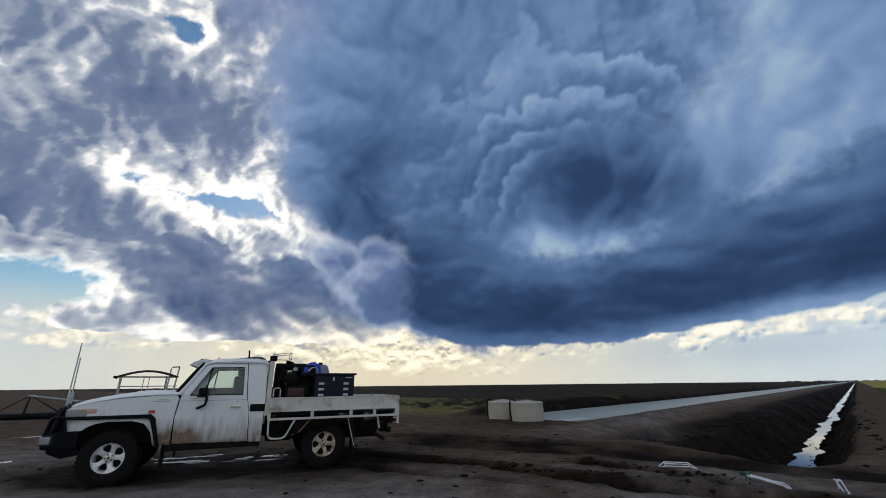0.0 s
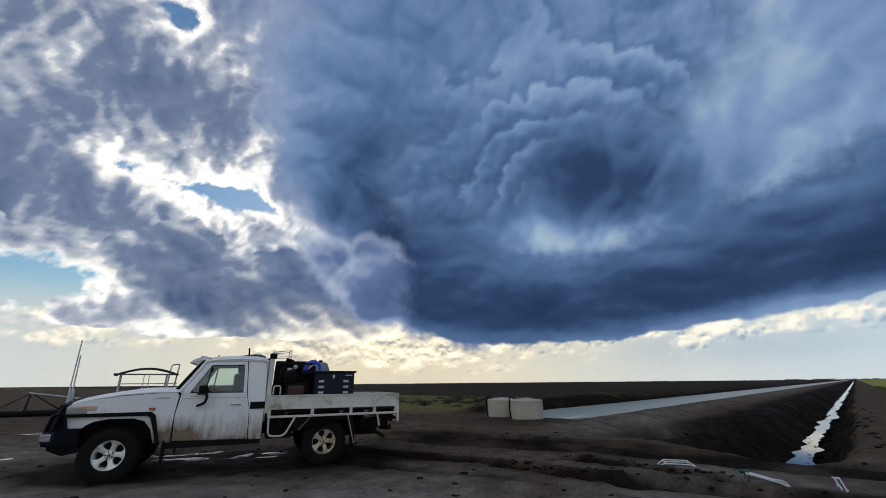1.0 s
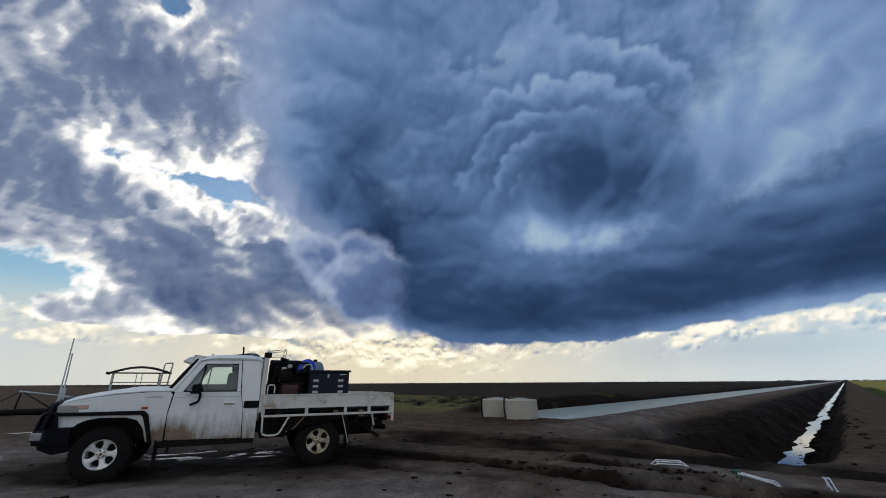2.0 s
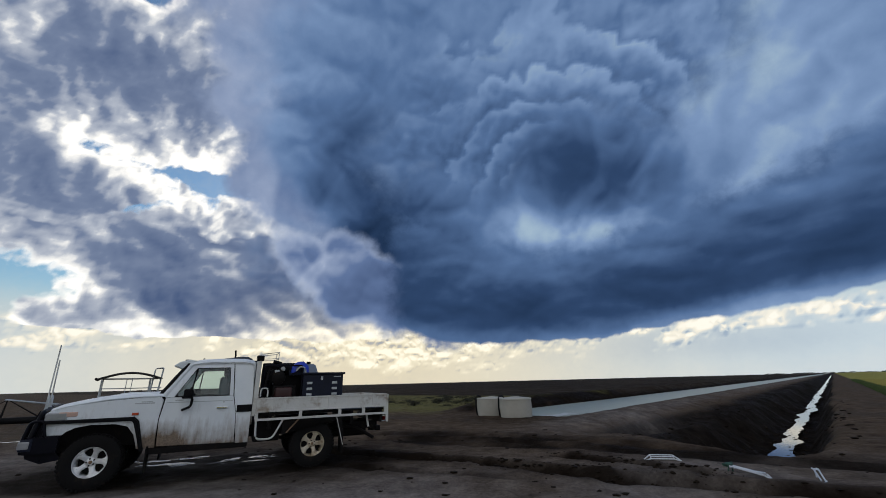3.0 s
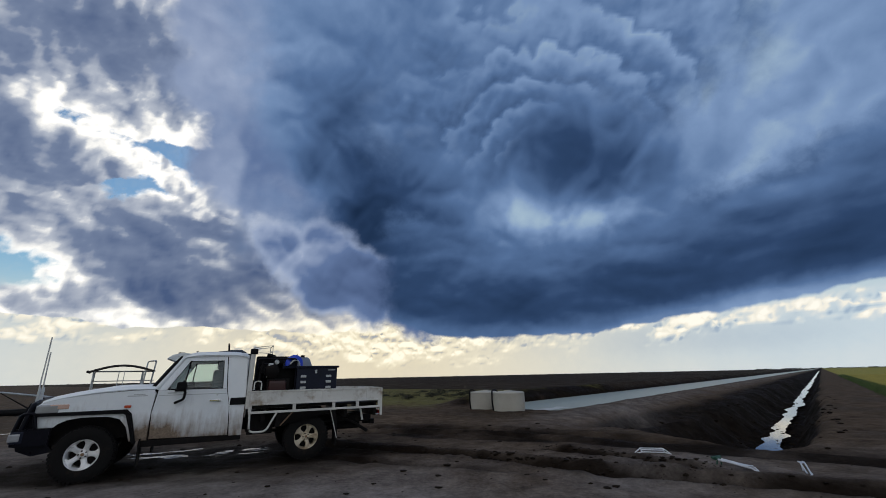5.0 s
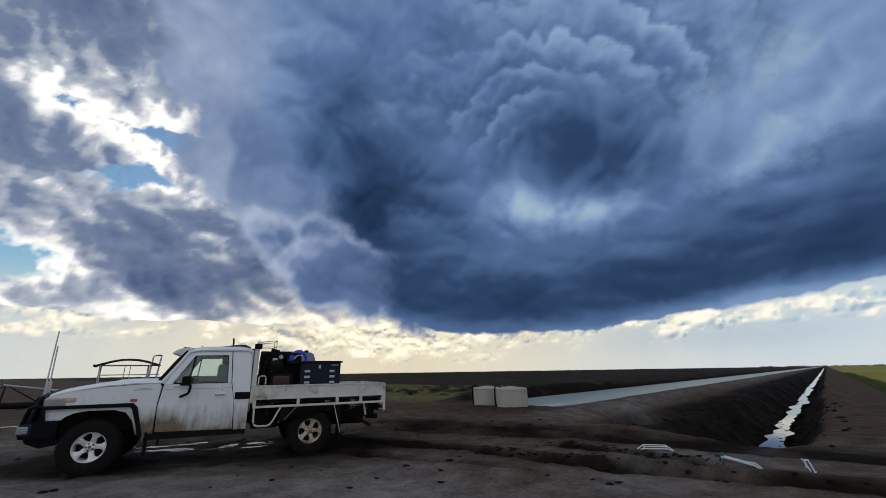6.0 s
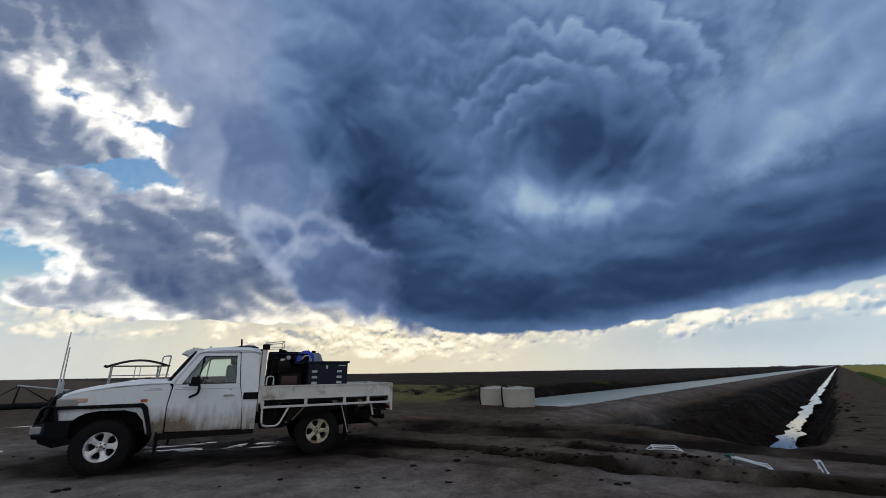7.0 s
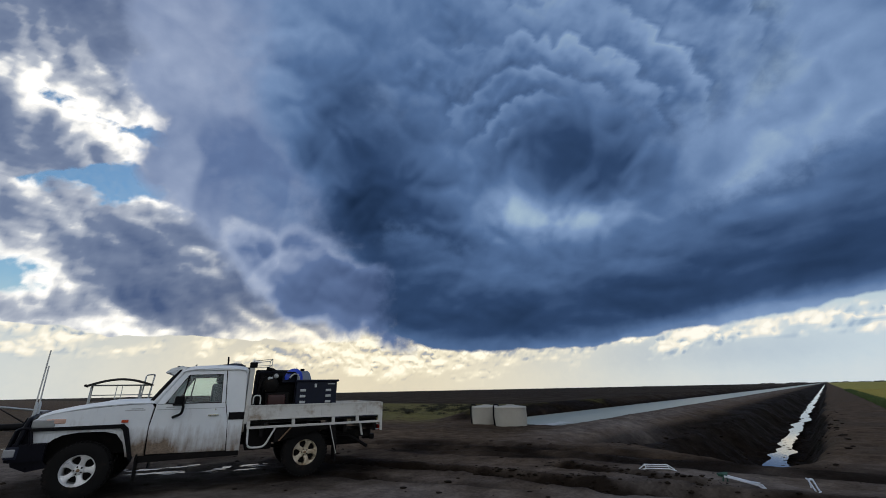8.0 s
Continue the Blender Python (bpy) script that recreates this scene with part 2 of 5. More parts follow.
def high_form(az, el, p):
    d, q = broken_depth(az, el, p, 0.0)
    thick = broken_thick(d, q, 0.10 * spot(az, el, -28, 23, 12, 4))
    return thick, d * step(11.0, 21.0, el + 5 * drift(p, 6, 4)) * (1 - step(80, 100, np.abs(az))), 0.0


def low_form(az, el, p):
    # flat-based violet-grey bank, with pale lit lumps on its face and a thin east side before the sun
    q = p + 3.0
    n = 0.15 * drift(q * np.array([1, 1, 1.5]), 5.5, 6, 0.55) + 0.26 * heap(q * np.array([1, 1, 1.6]), 8.5, 6, 0.55)
    d = 0.31 + n + 0.56 * spot(az, el, -24, 15.5, 12, 4.5, -4) + 0.46 * spot(az, el, -30, 9.5, 8, 3.2, -6) + 0.38 * spot(az, el, -12, 12, 8, 5) + 0.30 * spot(az, el, -50, 15, 8, 3.0)
    d += 0.20 * spot(az, el, -43, 6.8, 5.0, 1.3) - 0.10 * spot(az, el, -41, 11.6, 4.5, 1.5)
    hem = 4.6 + 0.05 * np.clip(-36 - az, 0, 20) + 1.0 * drift(q, 9, 4) - 0.04 * np.clip(az + 22, 0, 30)
    lumps = lambda v: heap(v * np.array([1, 1, 1.3]), 6, 4, 0.45)
    thick = (d - 0.5) * 1.15 + 0.07 + 0.8 * relief(p, lumps, -8, 40, 0.016)
    thick -= 0.22 * spot(az, el, -27, 14.5, 2.6, 2.6) + 0.16 * spot(az, el, -21, 10, 4, 2.5) + 0.10 * spot(az, el, -12, 7.5, 7, 2.5) + 0.16 * spot(az, el, -43, 6.8, 6, 1.6)
    return thick, d * step(hem, hem + 1.1, el) * (1 - step(19, 30, el + 6 * drift(p, 6, 4))) * (1 - step(80, 100, np.abs(az))) * (1 - step(12, 30, az)), spot(az, el, -10, 6, 12, 5)


def rear_form(az, el, p):
    # unseen glowing cloud behind the viewer, added to light the truck side and yard
    return 0.13 + 0.04 * drift(p, 4, 3), 0.95 * step(78, 96, az) * (1 - step(264, 282, az)) * step(3.0, 8.0, el), 0.0


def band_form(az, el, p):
    # haze painted as glow over the horizon and the small heaped clouds in it, brightest under the sun
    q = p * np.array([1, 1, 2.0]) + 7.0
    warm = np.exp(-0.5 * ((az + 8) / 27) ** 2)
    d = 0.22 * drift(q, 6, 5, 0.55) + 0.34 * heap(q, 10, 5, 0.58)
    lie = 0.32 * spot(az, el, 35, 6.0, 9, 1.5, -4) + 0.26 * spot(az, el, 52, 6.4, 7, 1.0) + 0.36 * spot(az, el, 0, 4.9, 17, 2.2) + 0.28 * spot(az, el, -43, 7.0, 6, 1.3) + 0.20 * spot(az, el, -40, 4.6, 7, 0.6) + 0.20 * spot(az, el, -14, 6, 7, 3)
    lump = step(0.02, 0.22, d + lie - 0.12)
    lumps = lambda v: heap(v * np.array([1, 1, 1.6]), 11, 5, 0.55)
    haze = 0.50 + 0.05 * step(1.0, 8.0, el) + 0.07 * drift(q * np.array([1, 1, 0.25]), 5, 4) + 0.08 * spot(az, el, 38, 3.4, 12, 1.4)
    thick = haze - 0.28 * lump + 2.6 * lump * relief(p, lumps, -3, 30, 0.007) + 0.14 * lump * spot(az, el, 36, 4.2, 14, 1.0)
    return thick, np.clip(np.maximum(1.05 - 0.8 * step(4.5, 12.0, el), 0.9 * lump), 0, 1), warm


STORM_STOPS = [(0.05, (0.38, 0.51, 0.62)), (0.26, (0.20, 0.305, 0.505)), (0.48, (0.087, 0.158, 0.312)), (0.72, (0.028, 0.060, 0.140)), (0.95, (0.010, 0.025, 0.063))]
BROKEN_STOPS = [(0.0, (1.15, 1.12, 1.06)), (0.07, (0.86, 0.86, 0.85)), (0.16, (0.46, 0.50, 0.58)), (0.36, (0.170, 0.220, 0.340)), (0.80, (0.064, 0.104, 0.215))]
mat_shelf = cloud_material("shelf cloud", STORM_STOPS, 0.40, 0.12, 0.3)
mat_storm = cloud_material("storm cloud", STORM_STOPS, 0.80, 0.10, 0.3)
mat_arm = cloud_material("grey cloud sheet", [(0.03, (0.66, 0.71, 0.79)), (0.28, (0.31, 0.38, 0.54)), (0.52, (0.115, 0.175, 0.33)), (0.9, (0.042, 0.072, 0.16))], 0.5, 0.10, 0.3)
mat_broken = cloud_material("broken cloud", BROKEN_STOPS, 0.07, 0.16, 0.10, 50.0)
mat_bank = cloud_material("cloud bank", BROKEN_STOPS, 0.10, 0.14, 0.12, 50.0, [(0.0, (1.15, 1.08, 0.90)), (0.10, (0.92, 0.86, 0.72)), (0.24, (0.44, 0.45, 0.48)), (0.45, (0.20, 0.23, 0.30)), (0.75, (0.08, 0.11, 0.20))])
mat_band = cloud_material("far cloud and painted haze", [(0.10, (1.0, 0.97, 0.88)), (0.30, (0.90, 0.87, 0.78)), (0.42, (0.66, 0.72, 0.75)), (0.54, (0.54, 0.655, 0.74)), (0.72, (0.34, 0.46, 0.60))], 0.9, 0.10, 0.2, 70.0,
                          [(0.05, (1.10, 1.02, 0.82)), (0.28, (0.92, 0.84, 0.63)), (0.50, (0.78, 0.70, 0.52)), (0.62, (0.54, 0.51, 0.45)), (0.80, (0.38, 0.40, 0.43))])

shelf = vault("storm_shelf_cloud", 3600, shelf_form, mat_shelf, "dark slate-blue storm shelf cloud with a straight base", (-20.0, 108.0))
rolls = vault("storm_roll_cloud", 3750, rolls_form, mat_storm, "blue-grey billowing cloud rolls turning over the storm", (-25.0, 75.0), 8.0)
lobe = vault("storm_tail_cloud", 3880, lobe_form, mat_arm, "dark rounded cloud tail with a pale rim under the storm", (-35.0, 25.0), 2.0)
storm = vault("rotating_storm_cloud", 4000, storm_form, mat_storm, "dark blue-grey storm cloud turning in a spiral", (-60.0, 108.0))
arm = vault("grey_cloud_sheet", 4150, arm_form, mat_arm, "soft grey cloud sheet spreading from the storm", (-80.0, 130.0))
high = vault("high_broken_cloud", 4300, high_form, mat_broken, "broken grey clouds with bright white edges and blue gaps", (-102.0, 102.0))
low_bank = vault("low_broken_cloud", 4450, low_form, mat_bank, "low violet-grey cloud bank with flat bases", (-102.0, 60.0))
vault("rear_fill_cloud", 4500, rear_form, mat_broken, "unseen bright cloud behind the viewer, added as fill light", (76.0, 284.0), 0.0, 3.0)
vault("far_cloud_band", 4800, band_form, mat_band, "low cream and pale grey clouds in painted haze along the horizon", (-180.0, 180.0), -1.0)


# ---------------------------------------------------------------- ground
# The canal and the drain run along one bearing; a is the way along it, s the way across (to the east).
RUN = radians(44.4)
UX, UY = math.sin(RUN), math.cos(RUN)


def run_at(a, s, z=0.0):
    return Vector((a * UX + s * UY, a * UY - s * UX, z))


def fbm(x, y, scale, seed, octaves=4):
    """Smooth value noise on arrays."""
    out, amp, tot = np.zeros_like(x), 1.0, 0.0
    for o in range(octaves):
        f = (2.0 ** o) / scale
        xi, yi = x * f + 17.3 * seed + 5.1 * o, y * f - 11.7 * seed + 3.3 * o
        x0, y0 = np.floor(xi), np.floor(yi)
        fx, fy = xi - x0, yi - y0
        fx, fy = fx * fx * (3 - 2 * fx), fy * fy * (3 - 2 * fy)

        def h(ix, iy):
            q = np.sin(ix * 127.1 + iy * 311.7 + seed * 74.7) * 43758.5453
            return q - np.floor(q)
        v = (h(x0, y0) * (1 - fx) + h(x0 + 1, y0) * fx) * (1 - fy) + (h(x0, y0 + 1) * (1 - fx) + h(x0 + 1, y0 + 1) * fx) * fy
        out += amp * (v - 0.5)
        tot += amp
        amp *= 0.5
    return out / tot


def off_line(x, y, p, q):
    """Signed distance to the line p-q and the way along it (0 to 1)."""
    dx, dy = q[0] - p[0], q[1] - p[1]
    ln = math.hypot(dx, dy)
    return ((x - p[0]) * dy - (y - p[1]) * dx) / ln, ((x - p[0]) * dx + (y - p[1]) * dy) / ln ** 2


RUTS = [((-3.6, 10.9), (1.0, 8.3), 0.15, 0.15), ((0.8, 8.45), (2.6, 6.75), 0.15, 0.18), ((2.3, 6.95), (6.6, 4.4), 0.16, 0.17), ((2.5, 8.9), (4.1, 6.5), 0.13, 0.13),
        ((-3.8, 9.6), (1.4, 6.9), 0.12, 0.03), ((-2.0, 13.6), (2.4, 11.9), 0.24, 0.05), ((2.1, 12.1), (8.0, 6.7), 0.24, 0.05), ((1.6, 11.3), (7.2, 6.2), 0.22, 0.05),
        ((-2.0, 12.3), (2.0, 11.2), 0.22, 0.04), ((-1.0, 11.6), (3.0, 9.6), 0.15, 0.035)]


def height(x, y):
    r = np.hypot(x, y)
    a, s = x * UX + y * UY, x * UY - y * UX
    near = np.exp(-(r / 40.0) ** 2)
    wob = fbm(x, y, 2.2, 3) * 0.5
    z = near * (0.10 * fbm(x, y, 6.0, 1) + 0.06 * fbm(x, y, 1.3, 2) + 0.06 * fbm(x, y, 0.35, 5, 3))
    # drain
    sw = s + 0.9 * fbm(a * 0.6, s * 0.4, 1.8, 9)
    left = 0.20 * step(-6.2, -4.6, sw) + 0.80 * step(-4.4, -2.6, sw)
    right = 1 - step(-1.45, -0.1, sw)
    end = step(10.3, 13.6, a + 1.6 * wob + 0.35 * (s + 1.5) * (s < -1.5))
    z = z - 1.42 * left * right * end * (1 + 0.42 * fbm(x, y, 1.1, 11) + 0.16 * fbm(x, y, 0.35, 12))
    # levee between drain and canal
    lev = np.exp(-0.5 * ((s + 7.1) / 0.55) ** 2) * step(12, 17, a)
    z = z + 0.16 * lev
    # canal bed and far bank
    bed = step(-13.0, -12.2, s + 0.3 * wob) * (1 - step(-8.5, -7.7, s + 0.3 * wob)) * step(15.8, 17.2, a + 0.8 * wob)
    z = z - 0.75 * bed
    z = z + 0.55 * np.exp(-0.5 * ((s + 14.2) / 0.7) ** 2) * step(15, 19, a)
    # mound under the tanks
    z = z + 0.05 * np.exp(-0.5 * (((a - 14.5) / 1.8) ** 2 + ((s + 10.2) / 2.2) ** 2))
    # wheel ruts
    for p, q, w, d in RUTS:
        o, t = off_line(x, y, p, q)
        o = o + 0.25 * fbm(x, y, 2.5, 21)
        on = step(-0.03, 0.06, t) * (1 - step(0.92, 1.05, t))
        z = z + on * d * (-np.exp(-0.5 * (o / w) ** 2) * 1.3 + 0.35 * np.exp(-0.5 * ((np.abs(o) - 2.1 * w) / (0.7 * w)) ** 2)) * (0.6 + 0.8 * np.clip(fbm(x, y, 0.5, 23) + 0.5, 0, 1))
    # low spoil heaps beside the wheel track, and the slumped lip of the bank
    z = z + 0.055 * np.exp(-0.5 * (((x - 3.6 - 0.3 * (y - 7.2)) / 1.3) ** 2 + ((y - 7.25 + 0.35 * (x - 3.6)) / 0.33) ** 2)) * (1 + 1.2 * fbm(x, y, 0.5, 27))
    z = z + 0.045 * np.exp(-0.5 * (((x - 5.6) / 1.2) ** 2 + ((y - 5.9 + 0.4 * (x - 5.6)) / 0.30) ** 2)) * (1 + 1.2 * fbm(x, y, 0.5, 28))
    scar = np.exp(-0.5 * (((a - 17.0) / 2.6) ** 2 + ((s + 5.2 - 0.08 * (a - 17)) / 0.38) ** 2))
    z = z - 0.42 * scar * (1 + 0.9 * fbm(x, y, 0.6, 33))
    # rise of crop land east of the track
    z = z + 0.10 * step(2.2, 3.2, s)
    return z


def make_ground():
    inner = np.radians(np.linspace(-62, 62, 760))
    outer = np.radians(np.linspace(62, 298, 121)[1:-1])
    th = np.concatenate([inner, outer])
    rr = [0.0]
    rad = 0.6
    while rad < 4900:
        rr.append(rad)
        rad *= 1.022 if rad > 22 else 1.0095 if rad > 4 else 1.03
    rr = np.array(rr[1:] + [4900.0])
    R, TH = np.meshgrid(rr, th, indexing="ij")
    x, y = (R * np.sin(TH)).ravel(), (R * np.cos(TH)).ravel()
    n, m = len(rr), len(th)
    z = height(x, y)
    i = np.arange(n * m).reshape(n, m)
    j = np.roll(i, -1, axis=1)
    faces = np.stack([i[:-1], j[:-1], j[1:], i[1:]], -1).reshape(-1, 4)[:, ::-1]
    co = np.vstack([np.stack([x, y, z], 1), [[0, 0, float(z[:m].mean())]]])
    cap = [(n * m, i[0, k], j[0, k]) for k in range(m)]
    me = bpy.data.meshes.new("ground")
    me.from_pydata(co.tolist(), [], faces.tolist() + [tuple(int(v) for v in f) for f in cap])
    wet_shade = np.zeros(len(co))
    for p, q, w, d in RUTS:
        o, t = off_line(co[:, 0], co[:, 1], p, q)
        o = o + 0.25 * fbm(co[:, 0], co[:, 1], 2.5, 21)
        on = step(-0.03, 0.06, t) * (1 - step(0.92, 1.05, t))
        wet_shade += on * np.exp(-0.5 * (o / (1.7 * w)) ** 2) * (0.35 + d * 9)
    # truck's shadow painted as dark spots over the wet mud
    for (bx, by), br in (((-4.6, 9.0), 1.9), ((-2.6, 9.3), 1.2), ((-6.2, 8.6), 1.1)):
        wet_shade += np.exp(-0.5 * (np.hypot(co[:, 0] - bx, co[:, 1] - by) / br) ** 2)
    # truck-shaped patch: shade under the body put into the ground colour
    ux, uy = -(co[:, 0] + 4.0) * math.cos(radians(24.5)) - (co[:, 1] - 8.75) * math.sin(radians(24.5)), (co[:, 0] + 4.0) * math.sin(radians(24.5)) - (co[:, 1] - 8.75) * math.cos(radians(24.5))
    wet_shade += 2.2 * np.exp(-((ux / 2.9) ** 4) - (uy / 1.05) ** 4)
    ca, cs = co[:, 0] * UX + co[:, 1] * UY, co[:, 0] * UY - co[:, 1] * UX
    # far canal bank darkened along its face; wet soil at the near edge
    wet_shade += 3.0 * np.exp(-0.5 * ((cs + 13.5) / 0.75) ** 2) * step(15, 19, ca) + 0.6 * np.exp(-0.5 * ((cs + 7.9) / 0.25) ** 2) * step(15, 19, ca)
    wet_shade += 0.9 * np.exp(-0.5 * (np.hypot(co[:, 0] - 3.0, co[:, 1] - 17.2) / 1.3) ** 2)
    wet_shade += 0.34 * np.exp(-0.5 * ((co[:, 1] + np.where(co[:, 0] > 2.1, 0.9, 0.4) * (co[:, 0] - 2.1) - 11.6) / 0.9) ** 2) * step(-3.0, 0.0, co[:, 0]) * (1 - step(8.0, 12.0, co[:, 0]))
    wet_shade *= np.clip(0.75 + 1.4 * fbm(co[:, 0], co[:, 1], 0.9, 31), 0.1, 1.3)
    me.attributes.new("wet_shade", "FLOAT", "POINT").data.foreach_set("value", np.clip(wet_shade, 0, 1).astype(np.float32))
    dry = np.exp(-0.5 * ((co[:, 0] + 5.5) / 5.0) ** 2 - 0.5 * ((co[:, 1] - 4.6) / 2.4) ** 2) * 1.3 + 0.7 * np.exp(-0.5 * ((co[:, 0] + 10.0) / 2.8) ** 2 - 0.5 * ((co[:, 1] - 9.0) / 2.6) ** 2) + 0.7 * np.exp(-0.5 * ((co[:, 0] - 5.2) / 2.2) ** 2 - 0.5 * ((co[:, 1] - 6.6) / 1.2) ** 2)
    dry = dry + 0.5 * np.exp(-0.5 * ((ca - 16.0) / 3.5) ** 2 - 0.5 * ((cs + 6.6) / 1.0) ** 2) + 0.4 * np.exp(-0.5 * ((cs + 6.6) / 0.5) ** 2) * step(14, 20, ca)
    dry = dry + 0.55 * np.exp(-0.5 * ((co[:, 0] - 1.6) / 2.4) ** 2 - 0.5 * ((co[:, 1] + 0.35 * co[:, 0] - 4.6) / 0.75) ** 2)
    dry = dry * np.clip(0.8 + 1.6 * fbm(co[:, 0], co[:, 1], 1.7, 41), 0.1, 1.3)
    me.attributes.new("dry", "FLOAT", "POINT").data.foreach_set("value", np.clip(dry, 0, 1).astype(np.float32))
    me.polygons.foreach_set("use_smooth", np.ones(len(me.polygons), dtype=bool))
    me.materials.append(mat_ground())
    return tagged(new("ground", me), "dark wet bare mud yard and ploughed plain", "ground", kind="structure")


def mat_ground():
    m, nt, b = nodes_of("mud and ploughed soil")
    pos = coords(nt, "Object")
    sep = nt.nodes.new("ShaderNodeSeparateXYZ")
    nt.links.new(pos, sep.inputs[0])
    x, y, z = sep.outputs
    a = val(nt, "ADD", val(nt, "MULTIPLY", x, UX), val(nt, "MULTIPLY", y, UY))
    s = val(nt, "SUBTRACT", val(nt, "MULTIPLY", x, UY), val(nt, "MULTIPLY", y, UX))
    big = noise_node(nt, 0.35, 6, 0.6, pos)
    mid = noise_node(nt, 2.2, 6, 0.62, pos)
    fine = noise_node(nt, 16.0, 5, 0.65, pos)
    grit = noise_node(nt, 70.0, 3, 0.6, pos)
    tone = val(nt, "ADD", val(nt, "MULTIPLY", mid, 0.6), val(nt, "MULTIPLY", fine, 0.4))
    mud = ramp(nt, tone, [(0.32, (0.030, 0.0200, 0.0130)), (0.50, (0.098, 0.0700, 0.0480)), (0.68, (0.195, 0.1480, 0.1070))])
    damp = ramp(nt, big, [(0.40, 0.0), (0.60, 1.0)])
    mud = mix(nt, val(nt, "MULTIPLY", damp, 0.55), mud, (0.040, 0.0265, 0.0165))
    # colour darkens with depth: darker clay plus the drain's shade painted in
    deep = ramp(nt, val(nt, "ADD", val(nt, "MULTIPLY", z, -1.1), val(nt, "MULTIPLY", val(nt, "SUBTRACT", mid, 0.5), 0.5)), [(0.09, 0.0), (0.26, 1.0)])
    clay_shade = ramp(nt, tone, [(0.36, (0.0030, 0.0022, 0.0015)), (0.58, (0.0085, 0.0058, 0.0038)), (0.72, (0.026, 0.016, 0.010))])
    mud = mix(nt, val(nt, "MULTIPLY", deep, 0.92), mud, clay_shade)
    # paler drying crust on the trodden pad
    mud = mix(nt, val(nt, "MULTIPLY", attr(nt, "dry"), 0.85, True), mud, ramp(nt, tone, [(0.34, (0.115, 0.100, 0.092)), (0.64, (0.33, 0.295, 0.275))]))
    # churned wet wheel tracks, and the truck's shade painted into the mud colour
    mud = mix(nt, val(nt, "MULTIPLY", attr(nt, "wet_shade"), 0.92, True), mud, (0.0065, 0.0042, 0.0026))
    # short grass between the yard and the ploughed land
    def band(v, lo, hi, w):
        up = nt.nodes.new("ShaderNodeMapRange")
        up.inputs["From Min"].default_value, up.inputs["From Max"].default_value = lo - w, lo + w
        nt.links.new(v, up.inputs["Value"])
        dn = nt.nodes.new("ShaderNodeMapRange")
        dn.inputs["From Min"].default_value, dn.inputs["From Max"].default_value = hi + w, hi - w
        nt.links.new(v, dn.inputs["Value"])
        return val(nt, "MULTIPLY", up.outputs[0], dn.outputs[0])
    wob = val(nt, "MULTIPLY", val(nt, "SUBTRACT", big, 0.5), 7.0)
    aw = val(nt, "ADD", a, wob)
    sw = val(nt, "ADD", s, wob)
    grassy = val(nt, "MULTIPLY", band(aw, 15.0, 60.0, 1.2), band(sw, -48.0, -15.0, 1.2))
    grassy = val(nt, "MULTIPLY", grassy, band(a, -50.0, 36.0, 0.6))
    patch = ramp(nt, tone, [(0.36, 0.0), (0.52, 1.0)])
    grass = ramp(nt, fine, [(0.3, (0.085, 0.080, 0.026)), (0.7, (0.20, 0.18, 0.070))])
    col = mix(nt, val(nt, "MULTIPLY", grassy, patch), mud, grass)
    # ploughed land out to the horizon, in long faint strips
    stripe = noise_node(nt, 0.02, 3, 0.5, pos)
    plough = ramp(nt, val(nt, "ADD", val(nt, "MULTIPLY", stripe, 0.7), val(nt, "MULTIPLY", big, 0.3)), [(0.35, (0.0218, 0.0157, 0.0103)), (0.65, (0.0456, 0.0333, 0.0222))])
    far = nt.nodes.new("ShaderNodeMapRange")
    far.inputs["From Min"].default_value, far.inputs["From Max"].default_value = 35.5, 36.5
    nt.links.new(a, far.inputs["Value"])
    col = mix(nt, val(nt, "MULTIPLY", far.outputs[0], band(s, -9000.0, -13.2, 0.3)), col, plough)
    # yellow-green crop east of the track
    crop = ramp(nt, noise_node(nt, 3.0, 5, 0.6, pos), [(0.3, (0.20, 0.19, 0.045)), (0.7, (0.40, 0.34, 0.10))])
    col = mix(nt, band(val(nt, "ADD", s, val(nt, "MULTIPLY", val(nt, "SUBTRACT", mid, 0.5), 0.8)), 2.5, 9000.0, 0.25), col, crop)
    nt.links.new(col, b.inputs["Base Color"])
    rough = ramp(nt, val(nt, "ADD", val(nt, "MULTIPLY", damp, 0.4), val(nt, "MULTIPLY", mid, 0.6)), [(0.2, 0.85), (0.8, 0.50)])
    nt.links.new(rough, b.inputs["Roughness"])
    b.inputs["Specular IOR Level"].default_value = 0.01
    h = val(nt, "ADD", val(nt, "MULTIPLY", fine, 0.7), val(nt, "MULTIPLY", grit, 0.3))
    bump(nt, b, h, 0.8, 0.06)
    return m


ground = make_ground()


# ---------------------------------------------------------------- shapes
def thing(name, m, label, category, group=""):
    ob = new(name)
    ob.matrix_world = m
    return tagged(ob, label, category, group)


def part(name, bm, material, parent, label="", smooth=None):
    me = bpy.data.meshes.new(name)
    bmesh.ops.recalc_face_normals(bm, faces=bm.faces)
    bm.to_mesh(me)
    bm.free()
    me.materials.append(material)
    ob = new(name, me)
    ob.parent = parent
    if smooth:
        me.shade_smooth()
        me.set_sharp_from_angle(angle=radians(smooth))
    if label:
        tagged(ob, label)
    return ob


def mesh_thing(name, bm, material, m, label, category, group="", kind="", smooth=None):
    ob = part(name, bm, material, None, "", smooth)
    ob.matrix_world = m
    return tagged(ob, label, category, group, kind)


